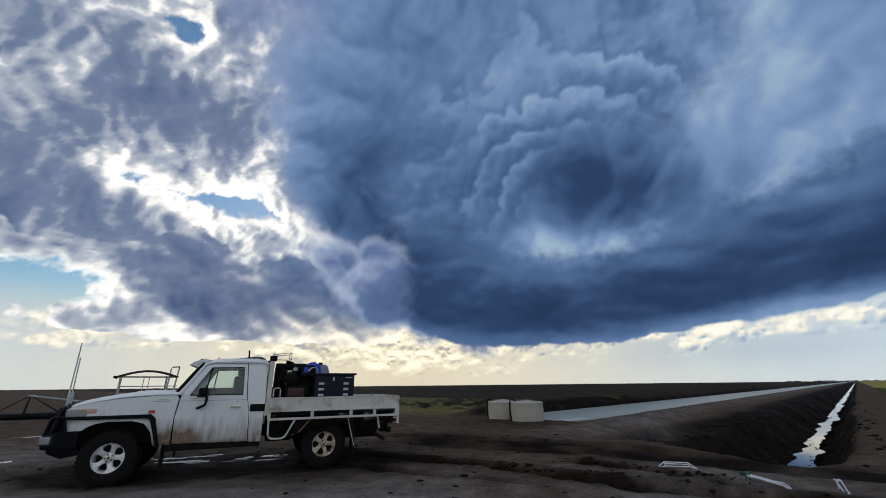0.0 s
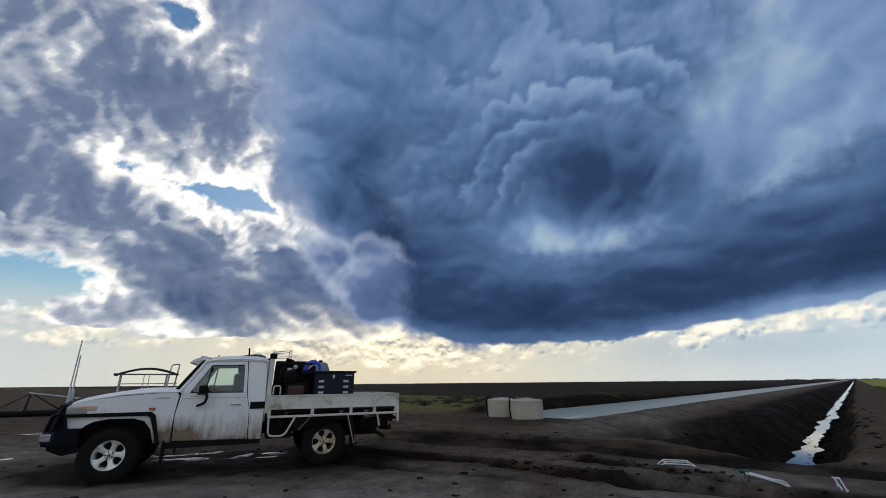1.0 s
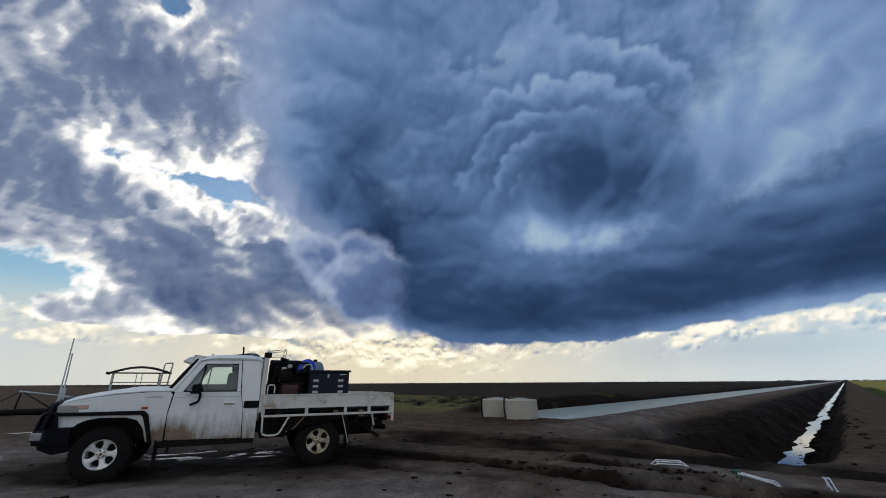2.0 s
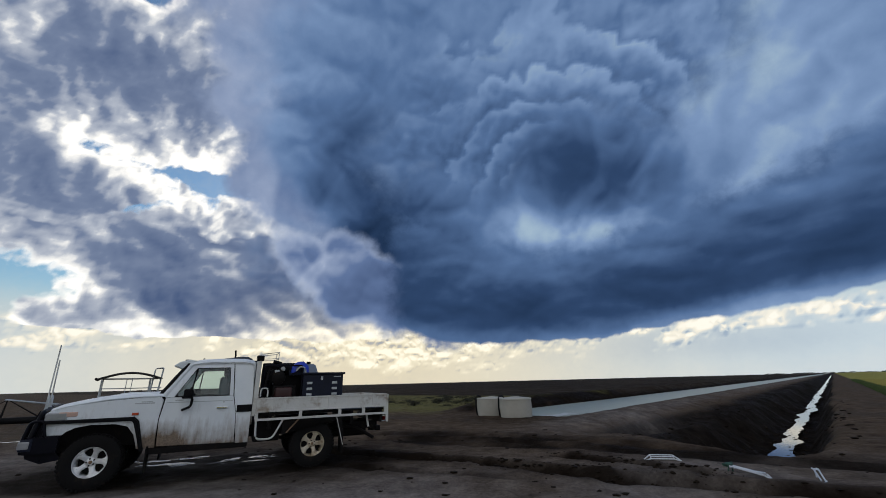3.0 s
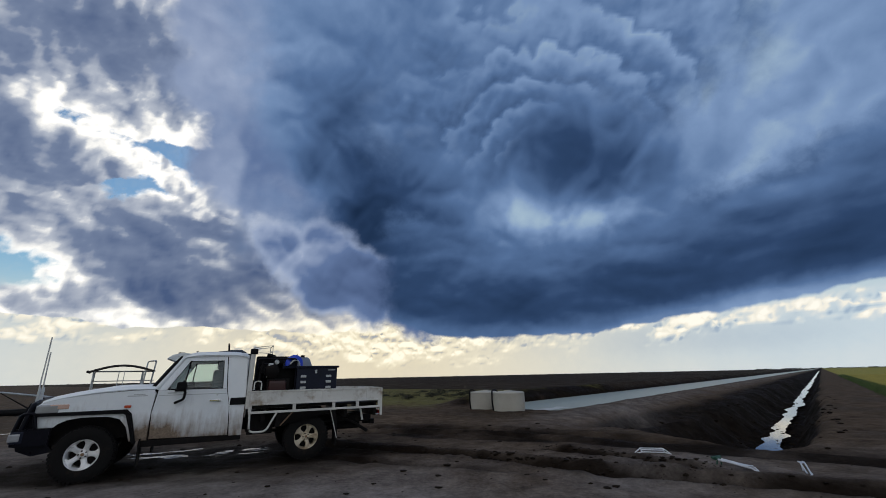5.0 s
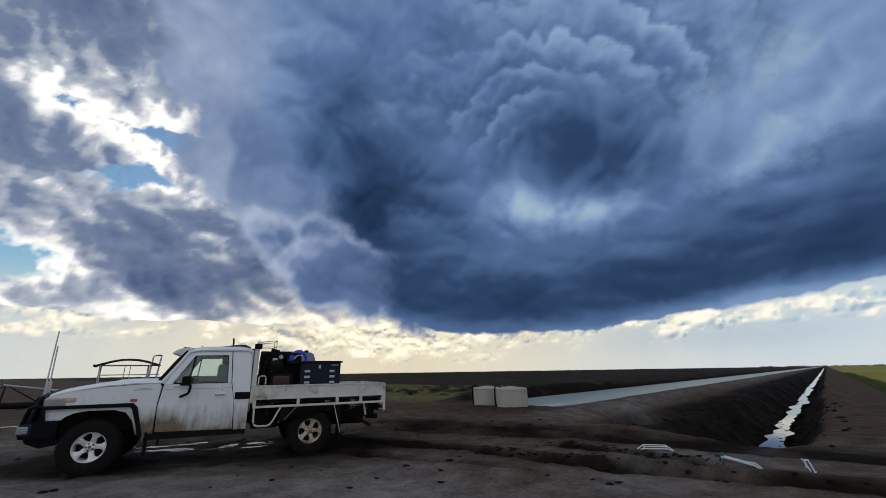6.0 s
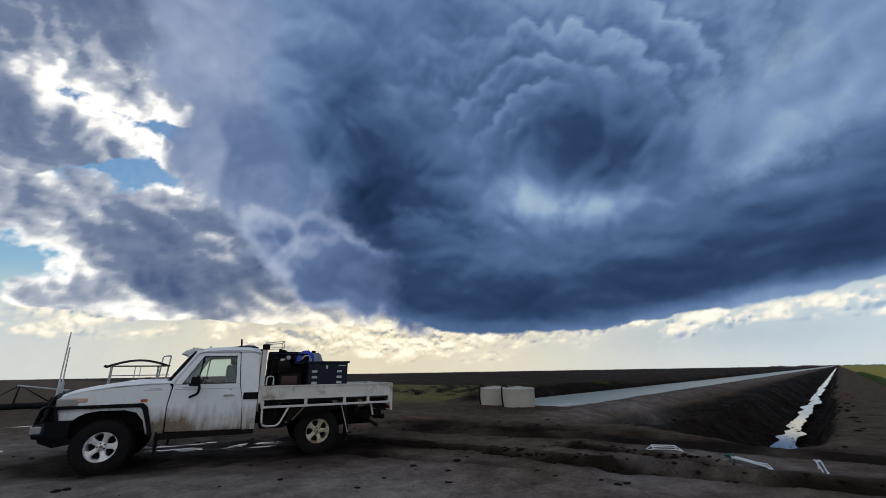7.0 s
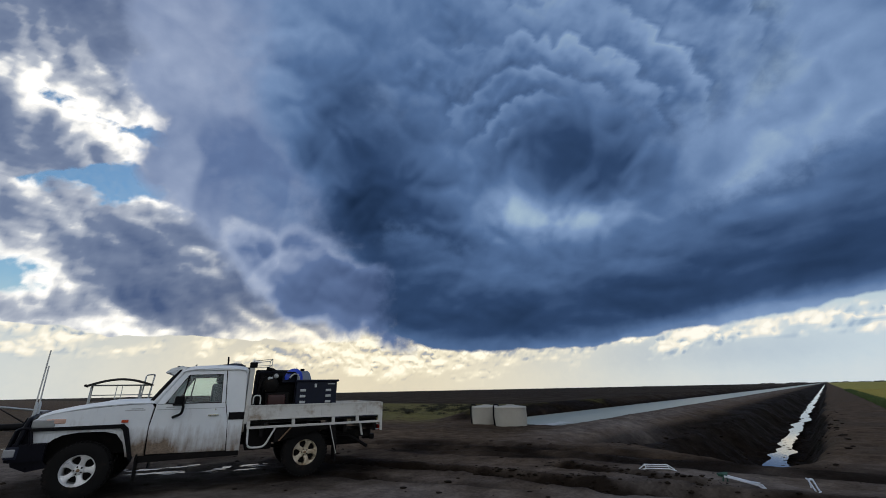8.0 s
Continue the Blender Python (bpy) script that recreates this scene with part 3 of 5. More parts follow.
def box(bm, lo, hi, bevel=0.0, seg=2):
    lo, hi = Vector(lo), Vector(hi)
    r = bmesh.ops.create_cube(bm, size=1.0, matrix=Matrix.LocRotScale((lo + hi) / 2, None, hi - lo))
    if bevel:
        edges = {e for v in r["verts"] for e in v.link_edges}
        bmesh.ops.bevel(bm, geom=list(edges), offset=bevel, segments=seg, affect="EDGES", profile=0.6)
    return bm


def boxed(lo, hi, bevel=0.01, seg=2):
    return box(bmesh.new(), lo, hi, bevel, seg)


def tube(bm, points, rad, sides=8, closed=False, flat=1.0):
    """A round bar along the points."""
    pts = [Vector(p) for p in points]
    rings = []
    n = len(pts)
    for i, p in enumerate(pts):
        if closed:
            d = (pts[(i + 1) % n] - pts[i - 1]).normalized()
        else:
            d = (pts[min(i + 1, n - 1)] - pts[max(i - 1, 0)]).normalized()
        ref = Vector((0, 0, 1)) if abs(d.z) < 0.9 else Vector((1, 0, 0))
        u = d.cross(ref).normalized()
        w = d.cross(u).normalized()
        rings.append([bm.verts.new(p + rad * (math.cos(k * math.tau / sides) * u + flat * math.sin(k * math.tau / sides) * w)) for k in range(sides)])
    for i in range(n if closed else n - 1):
        a, b = rings[i], rings[(i + 1) % n]
        for k in range(sides):
            bm.faces.new((a[k], a[(k + 1) % sides], b[(k + 1) % sides], b[k]))
    if not closed:
        bm.faces.new(rings[0])
        bm.faces.new(rings[-1][::-1])
    return bm


def rounded(points, rad, steps=5):
    """The points with each inner corner replaced by an arc-like curve."""
    pts = [Vector(p) for p in points]
    out = [pts[0]]
    for a, b, c in zip(pts, pts[1:], pts[2:]):
        p, q = b + (a - b).normalized() * rad, b + (c - b).normalized() * rad
        for i in range(steps + 1):
            t = i / steps
            out.append((1 - t) ** 2 * p + 2 * t * (1 - t) * b + t * t * q)
    out.append(pts[-1])
    return out


def lathe(bm, profile, sides=32, axis="Z", at=(0, 0, 0)):
    """Turns (radius, height) pairs round an axis; ends with radius 0 are closed."""
    at = Vector(at)

    def put(r, h, k):
        c, s = r * math.cos(k * math.tau / sides), r * math.sin(k * math.tau / sides)
        return at + (Vector((c, s, h)) if axis == "Z" else Vector((c, h, s)) if axis == "Y" else Vector((h, c, s)))
    rings = []
    for r, h in profile:
        rings.append([bm.verts.new(put(0, h, 0))] if r == 0 else [bm.verts.new(put(r, h, k)) for k in range(sides)])
    for a, b in zip(rings, rings[1:]):
        for k in range(sides):
            f = [a[k % len(a)], a[(k + 1) % len(a)], b[(k + 1) % len(b)], b[k % len(b)]]
            f = list(dict.fromkeys(f))
            if len(f) > 2:
                bm.faces.new(f)
    return bm


def slab(outline, y_of, thick, bevel=0.0):
    """A panel from an (x, z) outline; y_of(x, z) is its outer face and it is that thick towards the middle."""
    bm = bmesh.new()
    sign = 1 if y_of(*outline[0]) >= 0 else -1
    a = [bm.verts.new((x, y_of(x, z), z)) for x, z in outline]
    b = [bm.verts.new((x, y_of(x, z) - sign * thick, z)) for x, z in outline]
    n = len(a)
    fa, fb = bm.faces.new(a), bm.faces.new(b[::-1])
    for i in range(n):
        bm.faces.new((a[i], b[i], b[(i + 1) % n], a[(i + 1) % n]))
    if bevel:
        bmesh.ops.bevel(bm, geom=list(fa.edges), offset=bevel, segments=2, affect="EDGES", clamp_overlap=True)
    bmesh.ops.triangulate(bm, faces=[f for f in bm.faces if len(f.verts) > 4])
    return bm


def loft(sections):
    """Skins equal-length sections of points."""
    bm = bmesh.new()
    rows = [[bm.verts.new(p) for p in s] for s in sections]
    for a, b in zip(rows, rows[1:]):
        for i in range(len(a) - 1):
            bm.faces.new((a[i], a[i + 1], b[i + 1], b[i]))
    return bm


def thicken(bm, t):
    bmesh.ops.recalc_face_normals(bm, faces=bm.faces)
    bmesh.ops.solidify(bm, geom=bm.faces[:], thickness=t)
    return bm


# ---------------------------------------------------------------- utility truck
def mat_paint():
    """White paint, splashed with mud low down."""
    m, nt, b = nodes_of("white paint with mud")
    pos = coords(nt, "Object")
    sep = nt.nodes.new("ShaderNodeSeparateXYZ")
    nt.links.new(pos, sep.inputs[0])
    x, y, z = sep.outputs
    runs = nt.nodes.new("ShaderNodeMapping")
    runs.inputs["Scale"].default_value = (14.0, 14.0, 2.2)
    nt.links.new(pos, runs.inputs["Vector"])
    drip = noise_node(nt, 1.0, 5, 0.6, runs.outputs[0])
    blot = noise_node(nt, 3.2, 6, 0.65, pos)
    fine = noise_node(nt, 45.0, 4, 0.7, pos)
    low = nt.nodes.new("ShaderNodeMapRange")
    low.inputs["From Min"].default_value, low.inputs["From Max"].default_value = 1.02, 0.48
    nt.links.new(z, low.inputs["Value"])
    mix_n = val(nt, "ADD", val(nt, "MULTIPLY", drip, 0.5), val(nt, "MULTIPLY", blot, 0.5))
    amount = val(nt, "ADD", mix_n, val(nt, "MULTIPLY", low.outputs[0], 0.47))
    patch = nt.nodes.new("ShaderNodeVectorMath")
    patch.operation = "DISTANCE"
    patch.inputs[1].default_value = (0.80, 0.84, 0.58)
    nt.links.new(pos, patch.inputs[0])
    amount = val(nt, "ADD", amount, val(nt, "MULTIPLY", val(nt, "SUBTRACT", 0.36, patch.outputs["Value"], True), 1.25))
    film = ramp(nt, amount, [(0.56, 0.0), (0.82, 0.55), (0.98, 0.95)])
    speck = ramp(nt, fine, [(0.62, 0.0), (0.72, 0.5)])
    white = ramp(nt, blot, [(0.3, (0.69, 0.73, 0.755)), (0.7, (0.77, 0.80, 0.82))])
    film = val(nt, "MAXIMUM", film, val(nt, "MULTIPLY", speck, low.outputs[0]))
    mud = ramp(nt, fine, [(0.3, (0.075, 0.044, 0.021)), (0.7, (0.24, 0.168, 0.105))])
    nt.links.new(mix(nt, film, white, mud), b.inputs["Base Color"])
    nt.links.new(ramp(nt, film, [(0.0, 0.30), (0.6, 0.80)]), b.inputs["Roughness"])
    bump(nt, b, val(nt, "MULTIPLY", film, fine), 0.2, 0.004)
    return m


def mat_glass():
    m = bpy.data.materials.new("window glass")
    m.use_nodes = True
    nt = m.node_tree
    nt.nodes.clear()
    out = nt.nodes.new("ShaderNodeOutputMaterial")
    clear = nt.nodes.new("ShaderNodeBsdfTransparent")
    clear.inputs["Color"].default_value = (0.86, 0.92, 0.92, 1)
    gloss = nt.nodes.new("ShaderNodeBsdfGlossy")
    gloss.inputs["Roughness"].default_value = 0.02
    mixer = nt.nodes.new("ShaderNodeMixShader")
    mixer.inputs[0].default_value = 0.05
    nt.links.new(clear.outputs[0], mixer.inputs[1])
    nt.links.new(gloss.outputs[0], mixer.inputs[2])
    nt.links.new(mixer.outputs[0], out.inputs["Surface"])
    return m


PAINT = mat_paint()
GLASS = mat_glass()
BLACK = plain("black plastic", (0.006, 0.006, 0.007), 0.5, vary=0.4, dirt=(0.03, 0.023, 0.017), dirt_at=0.74, spec=0.08)
BLACKSTEEL = plain("black painted steel", (0.004, 0.004, 0.008), 0.35, vary=0.3, dirt=(0.02, 0.015, 0.011), dirt_at=0.76, spec=0.10)
RUBBER = plain("muddy tyre rubber", (0.008, 0.0075, 0.0075), 0.85, vary=0.4, dirt=(0.022, 0.016, 0.012), dirt_at=0.64, relief=0.4, spec=0.15)
ALLOY = plain("silver alloy", (0.74, 0.74, 0.73), 0.35, 0.25, vary=0.12, dirt=(0.40, 0.34, 0.27), dirt_at=0.66)
MUDALLOY = plain("mud-stained alloy", (0.60, 0.53, 0.40), 0.5, 0.2, vary=0.2, dirt=(0.25, 0.19, 0.12), dirt_at=0.54)
CHROME = plain("chrome", (0.72, 0.72, 0.72), 0.15, 1.0, vary=0.05, relief=0)
TRAYWHITE = plain("scuffed white tray paint", (0.58, 0.575, 0.545), 0.5, vary=0.12, scale=3.0, dirt=(0.24, 0.18, 0.12), dirt_at=0.60)
STEEL = plain("galvanised steel", (0.46, 0.48, 0.49), 0.45, 0.7, vary=0.2, scale=20)
DARKSTEEL = plain("dark greasy steel", (0.006, 0.005, 0.005), 0.65, 0.1, vary=0.4, dirt=(0.018, 0.013, 0.009), dirt_at=0.62, spec=0.15)
CLOTH = plain("grey-green seat cloth", (0.035, 0.055, 0.062), 0.9, vary=0.3, scale=30)
AMBER = plain("amber lens", (0.52, 0.34, 0.27), 0.2, vary=0.1, relief=0)
SIDELENS = plain("orange lens", (0.45, 0.06, 0.02), 0.25, vary=0.1, relief=0)
REDLENS = plain("red lens", (0.30, 0.02, 0.015), 0.2, vary=0.1, relief=0)
LENS = plain("clear lamp lens", (0.34, 0.35, 0.37), 0.12, 0.3, vary=0.1, relief=0)
BLUEBLACK = plain("dark navy powder coat", (0.008, 0.011, 0.024), 0.5, vary=0.3, dirt=(0.06, 0.05, 0.045), dirt_at=0.70, spec=0.2)
BLUE = plain("blue plastic", (0.012, 0.05, 0.50), 0.4, vary=0.2)
RED = plain("dull red paint", (0.030, 0.004, 0.003), 0.5, vary=0.3)


def skin(side):
    """Outer face of the cab side: upright below the belt line, leaning in above it."""
    return lambda x, z: side * (0.845 - 0.20 * max(0.0, z - 1.29) - 0.05 * max(0.0, 0.8 - z) - (0.05 * max(0.0, x - 1.6)))


def make_wheel(truck, x, side, rim_mat):
    y = side * (0.745 if x > 0 else 0.715)
    wheel = new("wheel")
    wheel.parent = truck
    wheel.location = (x, y, 0.392)
    o = side
    bm = bmesh.new()
    prof = [(0.215, -0.115), (0.27, -0.128), (0.34, -0.125), (0.378, -0.108), (0.390, -0.06), (0.392, 0.0), (0.390, 0.06), (0.378, 0.108), (0.34, 0.125), (0.27, 0.128), (0.215, 0.115)]
    lathe(bm, prof, 44, "Y")
    for k in range(44):
        a = k * math.tau / 44
        for yy, sh in ((-0.085, 0.0), (-0.030, 0.5), (0.030, 0.0), (0.085, 0.5)):
            m = Matrix.Rotation(a + sh * math.tau / 44, 4, "Y") @ Matrix.Translation((0, yy, 0.392)) @ Matrix.Rotation(0.3, 4, "Z")
            bmesh.ops.create_cube(bm, size=1.0, matrix=m @ Matrix.Diagonal((0.034, 0.046, 0.026, 1)))
    part("tyre", bm, RUBBER, wheel, "muddy black all-terrain tyre", 40)
    bm = bmesh.new()
    lathe(bm, [(0.212, -0.11), (0.222, -0.10), (0.205, -0.06), (0.195, 0.03), (0.205, o * 0 + 0.09), (0.222, 0.105), (0.214, 0.118), (0.198, 0.095), (0.188, 0.03), (0.188, -0.10)], 40, "Y") if side > 0 else \
        lathe(bm, [(0.212, 0.11), (0.222, 0.10), (0.205, 0.06), (0.195, -0.03), (0.205, -0.09), (0.222, -0.105), (0.214, -0.118), (0.198, -0.095), (0.188, -0.03), (0.188, 0.10)], 40, "Y")
    # five broad spokes that widen to the rim, with oval openings between them
    for k in range(5):
        a = k * math.tau / 5 + 0.63
        rows = []
        for r, w, d in ((0.055, 0.044, 0.052), (0.085, 0.036, 0.070), (0.120, 0.034, 0.084), (0.155, 0.042, 0.092), (0.182, 0.074, 0.094), (0.200, 0.114, 0.094)):
            rows.append([(r, -w, d - 0.012), (r, -w * 0.6, d), (r, w * 0.6, d), (r, w, d - 0.012), (r, w, d - 0.05), (r, -w, d - 0.05), (r, -w, d - 0.012)])
        rows = [[(r * math.cos(a) - w * math.sin(a), o * d, r * math.sin(a) + w * math.cos(a)) for r, w, d in row] for row in rows]
        sp = loft(rows)
        me = bpy.data.meshes.new("tmp")
        sp.to_mesh(me)
        sp.free()
        bm.from_mesh(me)
        bpy.data.meshes.remove(me)
    part("rim", bm, rim_mat, wheel, "silver five-spoke alloy rim" if rim_mat is ALLOY else "mud-stained five-spoke alloy rim", 35)
    part("hub", lathe(bmesh.new(), [(0, o * 0.088), (0.030, o * 0.086), (0.040, o * 0.075), (0.062, o * 0.070), (0.070, o * 0.045), (0.070, o * -0.02)], 20, "Y"), rim_mat, wheel, "", 40)
    for k in range(5):
        a = k * math.tau / 5 + 0.63 + math.pi / 5
        part("hub_cap", lathe(bmesh.new(), [(0, o * 0.094), (0.022, o * 0.093), (0.026, o * 0.08)], 14, "Y"), plain("brown hub cap", (0.20, 0.12, 0.06), 0.6), wheel) if k == 0 else None
        part("wheel_nut", lathe(bmesh.new(), [(0, o * 0.082), (0.012, o * 0.082), (0.014, o * 0.055)], 6, "Y", (0.05 * math.cos(a), 0, 0.05 * math.sin(a))), DARKSTEEL, wheel)
    part("brake_drum", lathe(bmesh.new(), [(0, o * 0.0), (0.165, o * 0.0), (0.175, o * -0.02), (0.175, o * -0.09), (0, o * -0.09)], 28, "Y"), DARKSTEEL, wheel)
    return wheel


def make_cab(truck):
    for side in (1, -1):
        y = skin(side)
        door = part("door", slab([(0.885, 0.545), (0.905, 0.95), (0.86, 1.29), (-0.155, 1.29), (-0.225, 1.0), (-0.255, 0.52)], y, 0.05, 0.008), PAINT, truck, "white door with dried mud along the bottom", 30)
        part("door_frame", slab([(0.858, 1.293), (0.53, 1.835), (-0.105, 1.845), (-0.155, 1.293), (-0.095, 1.293), (-0.065, 1.785), (0.475, 1.775), (0.745, 1.293)], y, 0.05, 0.006), PAINT, door)
        loop = [(0.735, 1.300), (0.472, 1.768), (-0.062, 1.778), (-0.090, 1.300)]
        part("window_seal", tube(bmesh.new(), [(qx, y(qx, qz) - side * 0.016, qz) for qx, qz in loop], 0.013, 6, True), BLACK, door)
        pane = part("window_pane", slab([(0.735, 1.30), (0.47, 1.768), (-0.065, 1.778), (-0.092, 1.30)], lambda x, z: y(x, z) - side * 0.024, 0.005), GLASS, door, "clear side window glass")
        pane.visible_shadow = False
        part("quarter_bar", slab([(0.500, 1.30), (0.520, 1.30), (0.475, 1.765), (0.455, 1.765)], lambda x, z: y(x, z) - side * 0.010, 0.03), BLACK, door)
        handle = boxed((-0.085, 0, 1.085), (0.085, 0.03, 1.115), 0.008)
        bmesh.ops.translate(handle, verts=handle.verts, vec=(0, side * 0.86 - 0.015, 0))
        part("door_handle", handle, CHROME, door, "chrome pull handle")
        part("door_lock", lathe(bmesh.new(), [(0, side * 0.852), (0.012, side * 0.851), (0.014, side * 0.84)], 12, "Y", (-0.02, 0, 1.19)), CHROME, door)
        part("side_moulding", slab([(0.84, 1.205), (0.84, 1.215), (-0.16, 1.215), (-0.16, 1.205)], lambda x, z: side * 0.849, 0.006), STEEL, door)
        part("cab_corner_panel", slab([(-0.118, 1.86), (-0.40, 1.86), (-0.455, 1.74), (-0.475, 1.29), (-0.475, 0.50), (-0.268, 0.50), (-0.238, 1.0), (-0.168, 1.29)], y, 0.05, 0.008), PAINT, truck, "", 30)
        part("door_jamb", slab([(-0.04, 1.85), (-0.20, 1.85), (-0.30, 1.2), (-0.32, 0.51), (-0.20, 0.51), (-0.12, 1.2)], lambda x, z: y(x, z) - side * 0.052, 0.03), BLACK, truck)
        part("black_side_strip", boxed((-0.50, side * 0.845 - 0.012, 1.01), (-0.235, side * 0.845 + 0.012, 1.13), 0.004), BLACK, truck)
        guard = part("front_guard", slab([(0.905, 0.53), (1.15, 0.53), (1.205, 0.75), (1.31, 0.88), (1.47, 0.925), (1.80, 0.93), (1.98, 0.90), (2.08, 0.85), (2.12, 0.80), (2.33, 0.80),
                                          (2.36, 0.95), (2.35, 1.13), (2.22, 1.185), (1.67, 1.265), (1.25, 1.295), (0.925, 1.30), (0.885, 1.25), (0.925, 0.95)], y, 0.05, 0.008), PAINT, truck, "white front guard spotted with mud", 30)
        fl = lambda x, z: side * 0.895
        part("wheel_arch_flare", slab([(2.34, 0.965), (2.34, 1.01), (1.24, 1.015), (1.17, 0.95), (1.045, 0.50), (1.100, 0.50), (1.225, 0.93), (1.265, 0.965)], fl, 0.075, 0.012), BLACK, guard, "black rubber wheel arch flare", 30)
        part("arch_lining", slab([(1.12, 0.60), (1.15, 0.80), (1.27, 0.95), (1.45, 0.99), (1.80, 0.99), (2.02, 0.96), (2.16, 0.82), (2.16, 0.55), (2.25, 0.55), (2.25, 1.1), (1.02, 1.1), (1.02, 0.60)], lambda x, z: side * 0.78, 0.35), DARKSTEEL, guard)
        part("side_indicator", boxed((1.195, side * 0.85 - 0.014, 1.035), (1.285, side * 0.85 + 0.014, 1.075), 0.006), SIDELENS, guard, "red-orange indicator lens")
        part("badge", boxed((1.00, side * 0.838 - 0.008, 1.205), (1.27, side * 0.838 + 0.008, 1.222), 0.002), STEEL, guard, "plain silver badge bar")
        part("badge", boxed((1.03, side * 0.838 - 0.008, 1.228), (1.19, side * 0.838 + 0.008, 1.243), 0.002), STEEL, guard)
        part("badge", boxed((0.60, side * 0.846 - 0.006, 1.235), (0.72, side * 0.846 + 0.006, 1.252), 0.002), STEEL, door)
        lamp = part("headlight", boxed((2.10, side * 0.70 - 0.13, 1.00), (2.37, side * 0.70 + 0.135, 1.125), 0.02), LENS, truck, "clear headlight")
        part("corner_indicator", boxed((1.98, side * 0.80 - 0.03, 1.055), (2.22, side * 0.80 + 0.034, 1.125), 0.015), AMBER, lamp, "pale amber corner indicator")
        part("sill", boxed((-0.47, side * 0.80 - 0.05, 0.43), (1.02, side * 0.80 + 0.025, 0.525), 0.012), DARKSTEEL, truck, "muddy dark sill")
        flap = boxed((0.985, side * 0.74 - 0.13, 0.16), (1.005, side * 0.74 + 0.13, 0.56), 0.004)
        part("mud_flap", flap, RUBBER, truck)
        # mirror on a bent black arm
        arm_bm = tube(bmesh.new(), rounded([(0.62, side * 0.84, 1.285), (0.46, side * 0.99, 1.285), (0.47, side * 1.00, 1.14), (0.60, side * 0.85, 1.085)], 0.05), 0.021, 8)
        mirror = part("mirror", arm_bm, BLACK, truck, "black folding mirror arm", 40)
        part("mirror_head", boxed((0.46, side * 0.95 - 0.06, 1.285), (0.60, side * 0.95 + 0.08, 1.42), 0.03), BLACK, mirror)
    # bonnet with a crown and a raised scoop
    rows = []
    for x, z in ((0.90, 1.335), (1.25, 1.335), (1.67, 1.305), (2.05, 1.245), (2.25, 1.20), (2.33, 1.165), (2.355, 1.12)):
        rows.append([(x - 0.03 * (w / 0.8) ** 2 * (x > 2), w * (1 - 0.03 * max(0, x - 1.6)), z + 0.035 * (1 - (w / 0.82) ** 2) - (0.03 if abs(w) > 0.79 else 0)) for w in (-0.82, -0.78, -0.6, -0.4, -0.2, 0, 0.2, 0.4, 0.6, 0.78, 0.82)])
    part("bonnet", thicken(loft(rows), -0.02), PAINT, truck, "white bonnet", 40)
    rows = []
    for x, h in ((0.98, 0.0), (1.02, 0.045), (1.45, 0.055), (1.60, 0.045), (1.66, 0.0)):
        rows.append([(x, w, 1.345 - 0.045 * max(0, x - 1.2) + (h if abs(w) < 0.30 else -0.01)) for w in (-0.34, -0.29, -0.15, 0.0, 0.15, 0.29, 0.34)])
    part("bonnet_scoop", loft(rows), PAINT, truck, "", 40)
    part("wiper_panel", boxed((0.86, -0.74, 1.28), (0.96, 0.74, 1.335), 0.015), BLACK, truck)
    part("grille", boxed((2.28, -0.55, 0.90), (2.36, 0.55, 1.12), 0.012), BLACK, truck)
    for k in range(4):
        part("grille_bar", boxed((2.355, -0.52, 0.925 + k * 0.05), (2.372, 0.52, 0.945 + k * 0.05), 0.004), STEEL, truck)
    # windscreen, pillars, roof, back wall, floor, firewall
    ws = bmesh.new()
    a = [ws.verts.new(v) for v in ((0.88, -0.72, 1.335), (0.88, 0.72, 1.335), (0.56, 0.66, 1.83), (0.56, -0.66, 1.83))]
    ws.faces.new(a)
    pane = part("windscreen", thicken(ws, 0.006), GLASS, truck, "clear windscreen")
    pane.visible_shadow = False
    for side in (1, -1):
        part("windscreen_pillar", tube(bmesh.new(), [(0.90, side * 0.775, 1.31), (0.72, side * 0.75, 1.58), (0.55, side * 0.705, 1.86)], 0.045, 8), PAINT, truck, "", 40)
        part("wiper", tube(bmesh.new(), [(0.90, side * 0.35 - 0.2, 1.35), (0.80, side * 0.35, 1.475), (0.78, side * 0.35 + 0.3, 1.50)], 0.007, 6), BLACK, truck)
    rows = []
    for x, z in ((0.60, 1.845), (0.54, 1.885), (0.40, 1.915), (0.10, 1.930), (-0.25, 1.928), (-0.41, 1.905), (-0.45, 1.86)):
        rows.append([(x, w, z - (0.075 if abs(w) > 0.73 else 0.03 if abs(w) > 0.68 else 0.018 * (w / 0.6) ** 2)) for w in (-0.745, -0.70, -0.6, -0.3, 0, 0.3, 0.6, 0.70, 0.745)])
    part("roof", thicken(loft(rows), -0.03), PAINT, truck, "white roof", 50)
    part("gutter", tube(bmesh.new(), [(0.54, 0.742, 1.842), (0.0, 0.748, 1.858), (-0.42, 0.742, 1.848)], 0.012, 6), PAINT, truck)
    part("gutter", tube(bmesh.new(), [(0.54, -0.742, 1.842), (0.0, -0.748, 1.858), (-0.42, -0.742, 1.848)], 0.012, 6), PAINT, truck)
    part("back_wall", boxed((-0.475, -0.80, 0.5), (-0.435, 0.80, 1.32), 0.01), PAINT, truck)
    for side in (1, -1):
        part("back_wall_post", boxed((-0.47, side * 0.66 - 0.09, 1.32), (-0.43, side * 0.66 + 0.09, 1.87), 0.01), PAINT, truck)
    pane = part("rear_window", boxed((-0.455, -0.57, 1.33), (-0.449, 0.57, 1.86), 0.001), GLASS, truck, "clear rear window")
